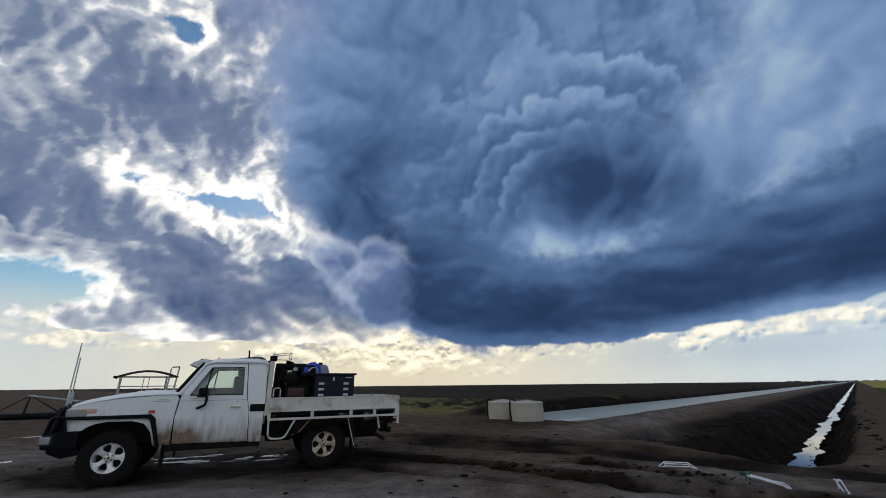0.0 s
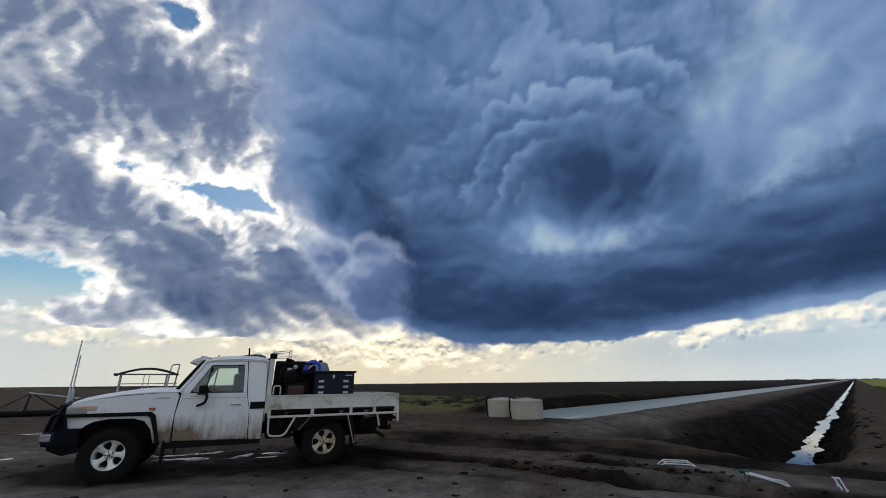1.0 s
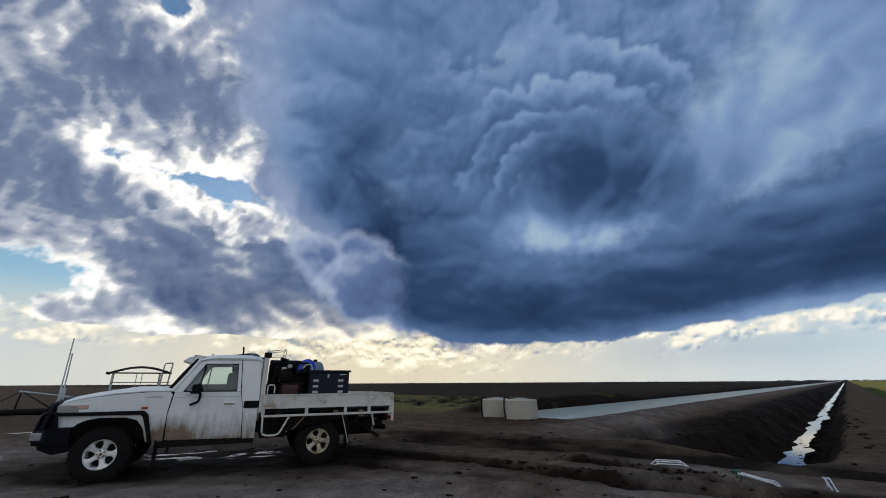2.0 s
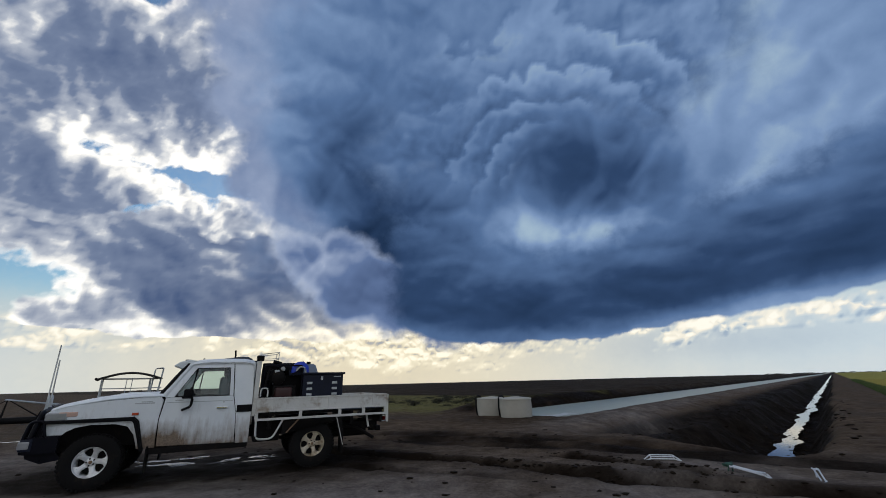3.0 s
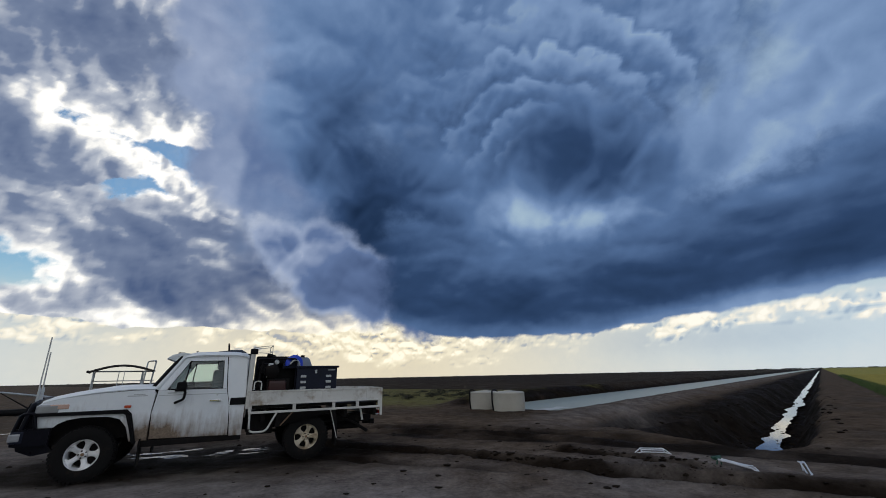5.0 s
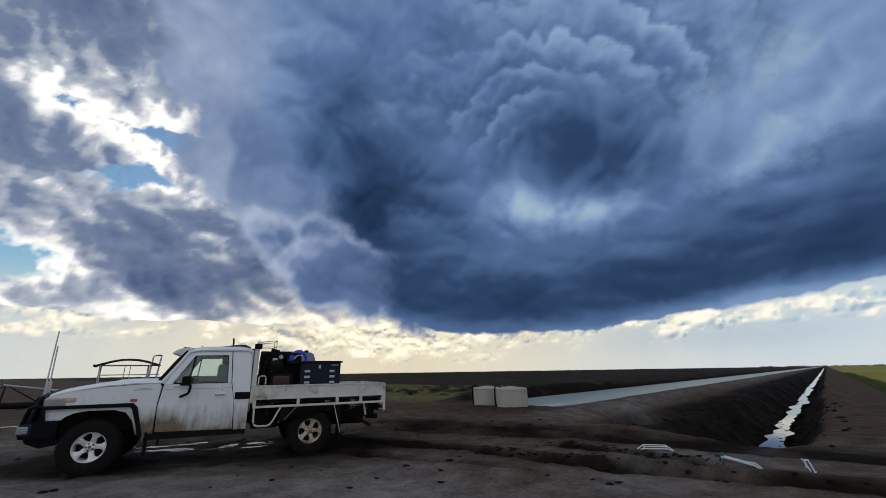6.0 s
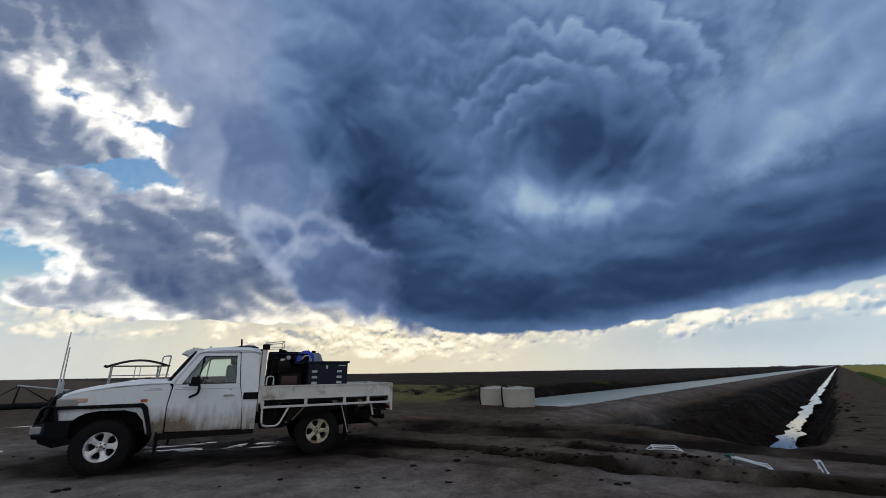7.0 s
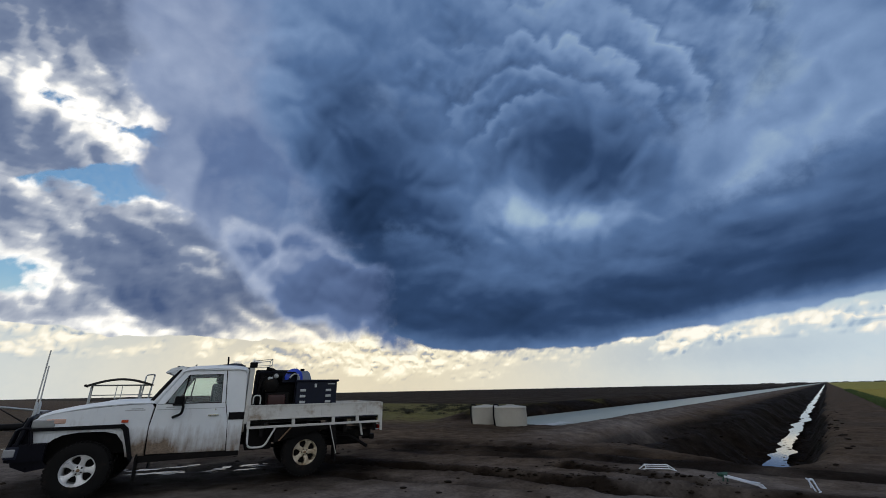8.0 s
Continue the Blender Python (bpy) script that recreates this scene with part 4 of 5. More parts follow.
    pane.visible_shadow = False
    part("floor_pan", boxed((-0.46, -0.78, 0.50), (0.95, 0.78, 0.56), 0.01), DARKSTEEL, truck)
    part("firewall", boxed((0.90, -0.78, 0.50), (0.94, 0.78, 1.28), 0.01), DARKSTEEL, truck)
    part("dashboard", boxed((0.62, -0.74, 1.02), (0.90, 0.74, 1.27), 0.04), BLACK, truck)
    ring = [(0.56 + 0.06 * math.sin(k * math.tau / 24), -0.38 + 0.19 * math.cos(k * math.tau / 24), 1.26 + 0.18 * math.sin(k * math.tau / 24)) for k in range(24)]
    part("steering_wheel", tube(bmesh.new(), ring, 0.014, 8, True), BLACK, truck)
    part("steering_column", tube(bmesh.new(), [(0.52, -0.38, 1.26), (0.80, -0.38, 1.14)], 0.03, 8), BLACK, truck)
    for yy in (-0.40, 0.40):
        seat = part("seat", boxed((-0.12, yy - 0.25, 0.72), (0.40, yy + 0.25, 0.90), 0.05, 3), CLOTH, truck, "dark grey-green cloth seat", 50)
        back = boxed((-0.14, yy - 0.25, 0.86), (0.10, yy + 0.25, 1.62), 0.06, 3)
        part("backrest", back, CLOTH, seat, "", 50)
        part("headrest", boxed((-0.10, yy - 0.14, 1.63), (0.05, yy + 0.14, 1.79), 0.04, 3), CLOTH, seat, "", 50)
    part("inner_mirror", boxed((0.50, -0.10, 1.66), (0.54, 0.12, 1.74), 0.015), BLACK, truck)
    # outside sun visor over the windscreen
    part("sun_visor", slab([(0.50, 1.900), (0.62, 1.915), (0.76, 1.875), (0.835, 1.815), (0.83, 1.795), (0.78, 1.80), (0.70, 1.845), (0.56, 1.865)], lambda x, z: 0.735, 1.47, 0.006), PAINT, truck, "white outside sun visor", 40)
    for side in (1, -1):
        part("visor_end", slab([(0.56, 1.868), (0.70, 1.848), (0.775, 1.803), (0.66, 1.745), (0.60, 1.80)], lambda x, z: side * 0.725, 0.012), PAINT, truck)
        part("windscreen_seal", tube(bmesh.new(), [(0.935, side * 0.745, 1.335), (0.77, side * 0.73, 1.59), (0.60, side * 0.69, 1.84)], 0.050, 8), BLACK, truck, "", 40)
    part("visor_clip", boxed((0.60, 0.42, 1.885), (0.70, 0.54, 1.93), 0.01), BLACK, truck)
    part("roof_hatch", loft([[(x, w, 1.945 + h * (1 - (w / 0.5) ** 2)) for w in (-0.5, -0.35, 0, 0.35, 0.5)] for x, h in ((0.16, -0.01), (0.06, 0.035), (-0.20, 0.075), (-0.34, 0.07), (-0.41, -0.01))]), BLACK, truck, "low black roof pod", 50)
    part("roof_aerial", tube(bmesh.new(), [(-0.10, 0.25, 1.94), (-0.10, 0.25, 2.03), (-0.09, 0.25, 2.12)], 0.016, 8), BLACK, truck)
    part("roof_aerial", tube(bmesh.new(), [(0.42, 0.45, 1.91), (0.42, 0.45, 1.95), (0.40, 0.45, 1.955)], 0.010, 6), BLACK, truck)


def make_front(truck):
    bar = part("bull_bar", boxed((2.36, -0.86, 0.56), (2.56, 0.86, 0.80), 0.03, 3), BLACKSTEEL, truck, "black steel bull bar", 40)
    for side in (1, -1):
        wing = slab([(2.12, 0.56), (2.12, 0.80), (2.50, 0.80), (2.50, 0.56)], lambda x, z: side * 0.89, 0.06, 0.01)
        part("bar_wing", wing, BLACKSTEEL, bar)
        part("bar_hoop", tube(bmesh.new(), rounded([(2.46, side * 0.86, 0.78), (2.40, side * 0.84, 1.13), (2.44, side * 0.40, 1.19), (2.50, side * 0.38, 0.78)], 0.07), 0.032, 10), BLACKSTEEL, bar, "", 40)
        part("bar_upright", slab([(2.28, 0.80), (2.33, 1.12), (2.45, 1.16), (2.56, 0.80)], lambda x, z: side * 0.80, 0.02, 0.004), BLACKSTEEL, bar)
        part("bar_hoop", tube(bmesh.new(), rounded([(2.54, side * 0.87, 0.76), (2.50, side * 0.86, 1.00), (2.36, side * 0.86, 1.02), (2.30, side * 0.87, 0.80)], 0.05), 0.024, 8), BLACKSTEEL, bar, "", 40)
        part("bar_brace", tube(bmesh.new(), [(2.56, side * 0.62, 0.78), (2.44, side * 0.62, 1.18)], 0.026, 8), BLACKSTEEL, bar)
        part("bar_lamp", boxed((2.44, side * 0.83 - 0.10, 0.635), (2.575, side * 0.83 + 0.075, 0.745), 0.02), LENS, bar, "clear bar lamp")
        part("bar_lamp_frame", boxed((2.41, side * 0.83 - 0.12, 0.605), (2.56, side * 0.83 + 0.068, 0.775), 0.02), BLUEBLACK, bar)
    part("bar_top_tube", tube(bmesh.new(), [(2.44, -0.42, 1.19), (2.46, 0.0, 1.205), (2.44, 0.42, 1.19)], 0.032, 10), BLACKSTEEL, bar, "", 40)
    part("bash_plate", slab([(2.05, 0.46), (2.20, 0.62), (2.52, 0.62), (2.48, 0.50), (2.30, 0.42)], lambda x, z: 0.80, 1.60), BLACKSTEEL, bar)
    for yy, h, lean in ((0.66, 0.93, 0.02), (0.52, 0.70, 0.03)):
        whip = part("whip_aerial", tube(bmesh.new(), [(2.43, yy, 1.17), (2.43, yy, 1.30), (2.44, yy, 1.32), (2.43 + lean, yy, 1.22 + h)], 0.010, 8), TRAYWHITE, truck, "white whip aerial")
        part("aerial_base", lathe(bmesh.new(), [(0, 1.16), (0.020, 1.16), (0.020, 1.34), (0.012, 1.38), (0, 1.38)], 12, "Z", (2.43, yy, 0)), STEEL, whip)


def make_tray(truck):
    # deck is coloured dark to paint the shade in the gap below the drop sides
    tray = part("tray", boxed((-3.00, -0.88, 0.93), (-0.53, 0.88, 0.965), 0.005), DARKSTEEL, truck, "tray deck coloured dark for the shade in the side gap")
    for side in (1, -1):
        y = side * 0.925
        board = part("drop_side", boxed((-3.00, y - 0.016, 0.985), (-0.545, y + 0.016, 1.235), 0.006), TRAYWHITE, tray, "scuffed white aluminium drop side")
        for z in (1.00, 1.222):
            part("side_rib", boxed((-3.00, y + side * 0.020 - 0.010, z - 0.014), (-0.545, y + side * 0.020 + 0.010, z + 0.014), 0.004), TRAYWHITE, board)
        for x in (-0.86, -1.84, -2.72):
            part("side_post", boxed((x - 0.025, y + side * 0.020 - 0.008, 1.015), (x + 0.025, y + side * 0.020 + 0.008, 1.205), 0.004), TRAYWHITE, board)
        rail = part("coaming_rail", boxed((-3.00, y - 0.02, 0.845), (-0.545, y + 0.02, 0.885), 0.006), TRAYWHITE, tray, "white lower rope rail")
        for x in (-0.565, -1.32, -2.05, -2.52, -2.975):
            part("rail_post", boxed((x - 0.028, y - 0.018, 0.880), (x + 0.028, y + 0.022, 0.99), 0.004), TRAYWHITE, rail)
        part("head_post", boxed((-0.565, side * 0.84 - 0.04, 0.93), (-0.485, side * 0.84 + 0.04, 1.90), 0.010), TRAYWHITE, tray, "white headboard post")
        part("work_lamp", boxed((-0.60, side * 0.84 - 0.05, 1.885), (-0.47, side * 0.84 + 0.06, 1.985), 0.02), BLACK, tray, "black square work lamp")
        part("tail_post", boxed((-3.03, y - 0.03, 0.70), (-2.985, y + 0.03, 1.225), 0.006), TRAYWHITE, tray)
        tail = part("tail_lamp", boxed((-3.04, side * 0.72 - 0.16, 0.70), (-2.97, side * 0.72 + 0.20, 0.80), 0.01), REDLENS, tray, "red tail lamp")
        part("reflector", boxed((-2.97, y - 0.01, 0.715), (-2.90, y + 0.025, 0.735), 0.004), LENS, tail)
        part("rear_guard", slab([(-1.02, 0.84), (-1.02, 0.60), (-1.06, 0.60), (-1.14, 0.80), (-2.02, 0.80), (-2.10, 0.60), (-2.14, 0.60), (-2.10, 0.84)], lambda x, z: side * 0.90, 0.36), DARKSTEEL, tray)
        part("rear_mud_flap", boxed((-2.15, side * 0.74 - 0.15, 0.20), (-2.12, side * 0.74 + 0.15, 0.62), 0.004), RUBBER, tray)
        part("guard_stay", tube(bmesh.new(), [(-2.00, side * 0.91, 0.84), (-2.14, side * 0.91, 0.34)], 0.008, 6), TRAYWHITE, tray)
        part("guard_stay", tube(bmesh.new(), [(-1.30, side * 0.91, 0.84), (-1.10, side * 0.90, 0.62)], 0.014, 6), plain("rusty stay", (0.16, 0.10, 0.06), 0.8), tray)
        part("step_loop", tube(bmesh.new(), rounded([(-0.57, side * 0.92, 0.845), (-0.585, side * 0.92, 0.545), (-0.86, side * 0.92, 0.535), (-1.02, side * 0.92, 0.845)], 0.09), 0.017, 8), TRAYWHITE, tray, "white bent tube step", 40)
    part("tail_board", boxed((-3.016, -0.89, 0.985), (-2.984, 0.89, 1.235), 0.006), TRAYWHITE, tray)
    for z in (1.30, 1.60, 1.88):
        part("head_bar", boxed((-0.55, -0.80, z - 0.02), (-0.50, 0.80, z + 0.02), 0.006), TRAYWHITE, tray)
    for k in range(7):
        part("head_mesh_bar", tube(bmesh.new(), [(-0.525, -0.72 + k * 0.24, 0.95), (-0.525, -0.72 + k * 0.24, 1.88)], 0.008, 6), TRAYWHITE, tray)
    part("head_handle", tube(bmesh.new(), rounded([(-0.60, 0.86, 1.25), (-0.60, 0.86, 1.40), (-0.72, 0.86, 1.40), (-0.72, 0.86, 1.25)], 0.05), 0.012, 8), TRAYWHITE, tray)
    for yy in (-0.42, 0.42):
        part("chassis_rail", boxed((-2.95, yy - 0.035, 0.56), (2.35, yy + 0.035, 0.70), 0.01), DARKSTEEL, truck)
    for x in (-0.8, -1.6, -2.3, -2.9):
        part("cross_member", boxed((x - 0.03, -0.88, 0.70), (x + 0.03, 0.88, 0.93), 0.006), DARKSTEEL, tray)
    part("under_tray_box", boxed((-1.00, -0.70, 0.48), (-0.56, 0.70, 0.84), 0.02), DARKSTEEL, truck)
    part("fuel_tank", boxed((-2.75, -0.36, 0.42), (-2.05, 0.36, 0.70), 0.05, 3), DARKSTEEL, truck, "", 40)
    for x in (1.69, -1.59):
        part("axle", tube(bmesh.new(), [(x, -0.66, 0.39), (x, -0.2, 0.39), (x, 0.2, 0.39), (x, 0.66, 0.39)], 0.055, 12), DARKSTEEL, truck, "", 40)
        part("differential", lathe(bmesh.new(), [(0, -0.15), (0.11, -0.13), (0.16, 0), (0.11, 0.13), (0, 0.15)], 16, "X", (x, 0.05, 0.39)), DARKSTEEL, truck, "", 60)
    hitch = part("tow_bar", boxed((-3.02, -0.48, 0.50), (-2.92, 0.48, 0.60), 0.012), DARKSTEEL, truck)
    part("tow_tongue", boxed((-3.14, -0.04, 0.47), (-2.90, 0.04, 0.53), 0.01), DARKSTEEL, hitch)
    part("exhaust", tube(bmesh.new(), rounded([(-1.9, 0.55, 0.60), (-2.4, 0.62, 0.62), (-2.60, 0.70, 0.52), (-2.75, 0.86, 0.42)], 0.08), 0.032, 10), DARKSTEEL, truck, "", 40)
    part("air_bag_valve", tube(bmesh.new(), [(-2.62, 0.80, 0.84), (-2.66, 0.82, 0.62)], 0.02, 6), TRAYWHITE, truck)
    part("spring", tube(bmesh.new(), [(-1.0, 0.52, 0.52), (-1.6, 0.52, 0.44), (-2.2, 0.52, 0.54)], 0.03, 8, flat=1.0), DARKSTEEL, truck)
    part("spring", tube(bmesh.new(), [(-1.0, -0.52, 0.52), (-1.6, -0.52, 0.44), (-2.2, -0.52, 0.54)], 0.03, 8), DARKSTEEL, truck)


TRUCK_AT = pose(-4.055, 8.451, 0.0, 0, 0, 204.5)
truck = thing("utility_truck", TRUCK_AT, "muddy white single-cab utility truck with a flat tray", "truck")
make_cab(truck)
make_front(truck)
make_tray(truck)
for wx, ws_, wm in ((1.69, 1, ALLOY), (1.69, -1, ALLOY), (-1.59, 1, MUDALLOY), (-1.59, -1, MUDALLOY)):
    make_wheel(truck, wx, ws_, wm)


# what the tray carries
def on_tray(x, y, z=0.966):
    return TRUCK_AT @ pose(x, y, z)


def make_load():
    t = thing("water_tank", on_tray(-1.27, -0.28), "grey rolled steel tank on the truck tray", "tank")
    part("barrel", lathe(bmesh.new(), [(0, -0.50), (0.30, -0.49), (0.42, -0.44), (0.45, -0.40), (0.45, 0.40), (0.42, 0.44), (0.30, 0.49), (0, 0.50)], 36, "X", (0, 0, 0.47)), plain("grey steel", (0.20, 0.21, 0.23), 0.4, 0.3, vary=0.15), t, "", 40)
    for x in (-0.30, 0.30):
        part("cradle", boxed((x - 0.04, -0.40, 0.0), (x + 0.04, 0.40, 0.12), 0.01), DARKSTEEL, t)
        part("filler_cap", lathe(bmesh.new(), [(0.045, 0.88), (0.045, 0.955), (0.03, 0.965), (0, 0.965)], 14, "Z", (x, 0, 0)), DARKSTEEL, t)
        part("breather", tube(bmesh.new(), [(x + 0.12, 0, 0.90), (x + 0.12, 0, 0.99)], 0.008, 6), DARKSTEEL, t)
    b = thing("tool_box", on_tray(-1.72, 0.46), "dark navy steel box with slotted vents on the tray", "tool box")
    body = part("body", boxed((-0.385, -0.36, 0.0), (0.385, 0.36, 0.665), 0.012), BLUEBLACK, b)
    part("lid", boxed((-0.42, -0.385, 0.667), (0.405, 0.385, 0.705), 0.010), BLUEBLACK, b)
    for x in (-0.22, 0.26):
        for k in range(3):
            part("vent", boxed((x - 0.052, 0.355, 0.275 + k * 0.105), (x + 0.052, 0.372, 0.320 + k * 0.105), 0.008), STEEL, body, "bright metal louvre")
    part("latch", boxed((0.01, 0.358, 0.56), (0.05, 0.376, 0.63), 0.006), STEEL, body)
    part("maker_plate", boxed((-0.34, 0.357, 0.615), (-0.20, 0.364, 0.630), 0.001), STEEL, body, "plain pale maker's bar")
    p = thing("engine_pump", on_tray(-0.98, 0.52), "black engine pump with a red tank and a blue hood", "pump")
    part("base_frame", boxed((-0.34, -0.28, 0.0), (0.38, 0.28, 0.05), 0.01), DARKSTEEL, p)
    part("engine_block", boxed((-0.25, -0.22, 0.05), (0.18, 0.22, 0.48), 0.03, 3), DARKSTEEL, p, "", 40)
    part("fuel_can", boxed((-0.18, -0.05, 0.24), (0.14, 0.27, 0.44), 0.04, 3), RED, p, "dull red fuel tank", 40)
    part("air_filter", lathe(bmesh.new(), [(0, -0.09), (0.10, -0.09), (0.11, 0), (0.10, 0.09), (0, 0.09)], 20, "Y", (0.20, 0.12, 0.66)), BLACK, p, "", 40)
    part("muffler", lathe(bmesh.new(), [(0, -0.13), (0.08, -0.12), (0.085, 0.12), (0, 0.13)], 18, "X", (-0.05, 0.08, 0.78)), BLACK, p, "", 40)
    part("recoil_cover", lathe(bmesh.new(), [(0, 0.27), (0.06, 0.27), (0.13, 0.24), (0.14, 0.16), (0, 0.16)], 24, "Y", (0.10, 0, 0.62)), DARKSTEEL, p, "", 40)
    hood = [[(-0.30 + 0.17 * math.cos(radians(g)) * q, 0.24 - w, 0.735 + 0.185 * math.sin(radians(g)) * q) for g in range(-10, 191, 20)] for w, q in ((0.0, 0.55), (0.012, 0.85), (0.04, 1.0), (0.20, 1.0), (0.23, 0.9))]
    part("fan_hood", thicken(loft(hood), 0.012), BLUE, p, "bright blue plastic fan hood", 50)
    part("hood_hose", tube(bmesh.new(), rounded([(-0.40, 0.25, 0.70), (-0.38, 0.26, 0.80), (-0.28, 0.26, 0.82), (-0.22, 0.26, 0.74)], 0.05), 0.016, 8), STEEL, p, "pale hose end", 40)
    for k in range(5):
        part("cooling_fin", boxed((0.02 + 0.05 * k, 0.10, 0.50), (0.035 + 0.05 * k, 0.235, 0.60), 0.004), STEEL if k % 2 else BLACK, p)
    part("carburettor", boxed((0.08, 0.16, 0.69), (0.17, 0.25, 0.76), 0.015), STEEL, p)
    part("exhaust_stub", tube(bmesh.new(), [(0.10, 0.10, 0.82), (0.10, 0.10, 0.90), (0.20, 0.10, 0.92)], 0.035, 10), BLACK, p, "", 40)
    part("panel", boxed((-0.36, 0.10, 0.66), (-0.10, 0.16, 0.86), 0.01), BLUEBLACK, p)
    # added black box that stands in for the shade behind the pump
    part("dark_backing", boxed((-0.36, -0.24, 0.05), (0.37, -0.02, 0.90), 0.02), BLACK, p, "black backing box added to darken the space behind the pump")
    part("gauge", lathe(bmesh.new(), [(0, 0.215), (0.04, 0.21), (0.045, 0.16)], 16, "Y", (0.02, 0, 0.78)), STEEL, p)
    part("frame_bar", tube(bmesh.new(), rounded([(0.36, 0.26, 0.03), (0.36, 0.26, 0.84), (-0.34, 0.26, 0.84), (-0.34, 0.26, 0.03)], 0.06), 0.016, 8), BLACKSTEEL, p, "", 40)
    part("frame_bar", tube(bmesh.new(), rounded([(0.36, -0.26, 0.03), (0.36, -0.26, 0.84), (-0.34, -0.26, 0.84), (-0.34, -0.26, 0.03)], 0.06), 0.016, 8), BLACKSTEEL, p, "", 40)
    part("hose", tube(bmesh.new(), rounded([(0.32, 0.30, 0.35), (0.31, 0.31, 0.55), (0.26, 0.30, 0.80)], 0.05), 0.02, 8), DARKSTEEL, p, "", 40)
    part("pump_housing", lathe(bmesh.new(), [(0, -0.06), (0.15, -0.05), (0.17, 0), (0.15, 0.05), (0, 0.06)], 22, "X", (0.28, 0, 0.28)), DARKSTEEL, p, "", 40)
    r = thing("tube_rack", on_tray(-0.73, -0.05, 1.87 - 0.0), "thin white tube rack behind the cab roof", "rack")
    w, q = 0.17, 0.30
    part("top_ring", tube(bmesh.new(), [(-w, -q, 0.22), (w, -q, 0.18), (w, q, 0.18), (-w, q, 0.22)], 0.008, 6, True), TRAYWHITE, r)
    part("mid_ring", tube(bmesh.new(), [(-w, -q, 0.10), (w, -q, 0.08), (w, q, 0.08), (-w, q, 0.10)], 0.006, 6, True), TRAYWHITE, r)
    for sx in (-1, 1):
        for sy in (-1, 1):
            part("post", tube(bmesh.new(), [(sx * w, sy * q, -0.90), (sx * w, sy * q, 0.20 - sx * 0.02)], 0.008, 6), TRAYWHITE, r)


make_load()


# ---------------------------------------------------------------- water
def mat_water(name, colour, rough, ripple, scale=3.0, spec=0.5):
    m, nt, b = nodes_of(name)
    pos = coords(nt)
    n = noise_node(nt, scale, 4, 0.6, pos)
    nt.links.new(ramp(nt, n, [(0.3, tuple(c * 0.85 for c in colour)), (0.7, tuple(c * 1.1 for c in colour))]), b.inputs["Base Color"])
    b.inputs["Roughness"].default_value = rough
    b.inputs["IOR"].default_value = 1.33
    b.inputs["Specular IOR Level"].default_value = spec
    bump(nt, b, noise_node(nt, scale * 4, 3, 0.5, pos), ripple, 0.01)
    return m


def strip_sheet(name, a0, a1, s0, s1, z, material, label, wob=0.0, n=60, seed=1):
    """A level sheet of water along the run, with uneven edges."""
    bm = bmesh.new()
    rows = []
    for i in range(n + 1):
        t = i / n
        a = a0 * (a1 / a0) ** t
        g = 6.0 * math.log(a)
        w0 = wob * noise.noise((g, seed, 0.0)) + wob * 0.7 * noise.noise((g * 2.7, seed, 4.0))
        w1 = wob * noise.noise((g, seed + 9, 0.0)) + wob * 0.7 * noise.noise((g * 2.7, seed + 9, 4.0))
        rows.append((bm.verts.new(run_at(a, s0 + w0, z)), bm.verts.new(run_at(a, s1 + w1, z))))
    for p, q in zip(rows, rows[1:]):
        bm.faces.new((p[0], p[1], q[1], q[0]))
    return mesh_thing(name, bm, material, pose(0, 0, 0), label, "water", kind="structure")


MUDWATER = mat_water("muddy canal water", (0.33, 0.36, 0.30), 0.28, 0.4, spec=0.25)
STILLWATER = mat_water("still puddle water", (0.06, 0.052, 0.045), 0.03, 0.05)
# pale base colour paints the bright sky's reflection into the puddles
PUDDLE_GLARE = mat_water("puddle water with painted sky glare", (0.22, 0.215, 0.20), 0.18, 0.35, 2.0)
strip_sheet("canal_water", 15.6, 2600.0, -12.95, -7.75, -0.06, MUDWATER, "grey muddy water in a straight irrigation canal", n=90)
strip_sheet("drain_water", 14.5, 1500.0, -2.22, -1.70, -1.17, STILLWATER, "bright still water lying along the drain bottom", 0.36, 520, 3)


def puddle(x, y, rx, ry, turn, seed):
    bm = bmesh.new()
    c = bm.verts.new((0, 0, 0))
    ring = []
    for k in range(48):
        a = k * math.tau / 48
        r = 1.0 + 0.75 * noise.noise((math.cos(a) * 1.6, math.sin(a) * 1.6, seed)) + 0.6 * noise.noise((math.cos(a) * 5, math.sin(a) * 5, seed + 3.0))
        ring.append(bm.verts.new((rx * r * math.cos(a), ry * r * math.sin(a), 0)))
    for k in range(48):
        bm.faces.new((c, ring[k], ring[(k + 1) % 48]))
    z = float(height(np.array([x]), np.array([y]))[0])
    return mesh_thing("puddle", bm, PUDDLE_GLARE, pose(x, y, z + 0.002, 0, 0, turn), "shallow muddy puddle with bright sky painted into its colour", "puddle", "puddles", "structure")


FOAM = mat_water("pale riffled water", (0.55, 0.56, 0.54), 0.35, 0.6, 8.0)
strip_sheet("inlet_riffle", 15.9, 18.6, -9.6, -8.9, -0.045, FOAM, "pale riffled water where the canal begins", 0.25, 40, 7)


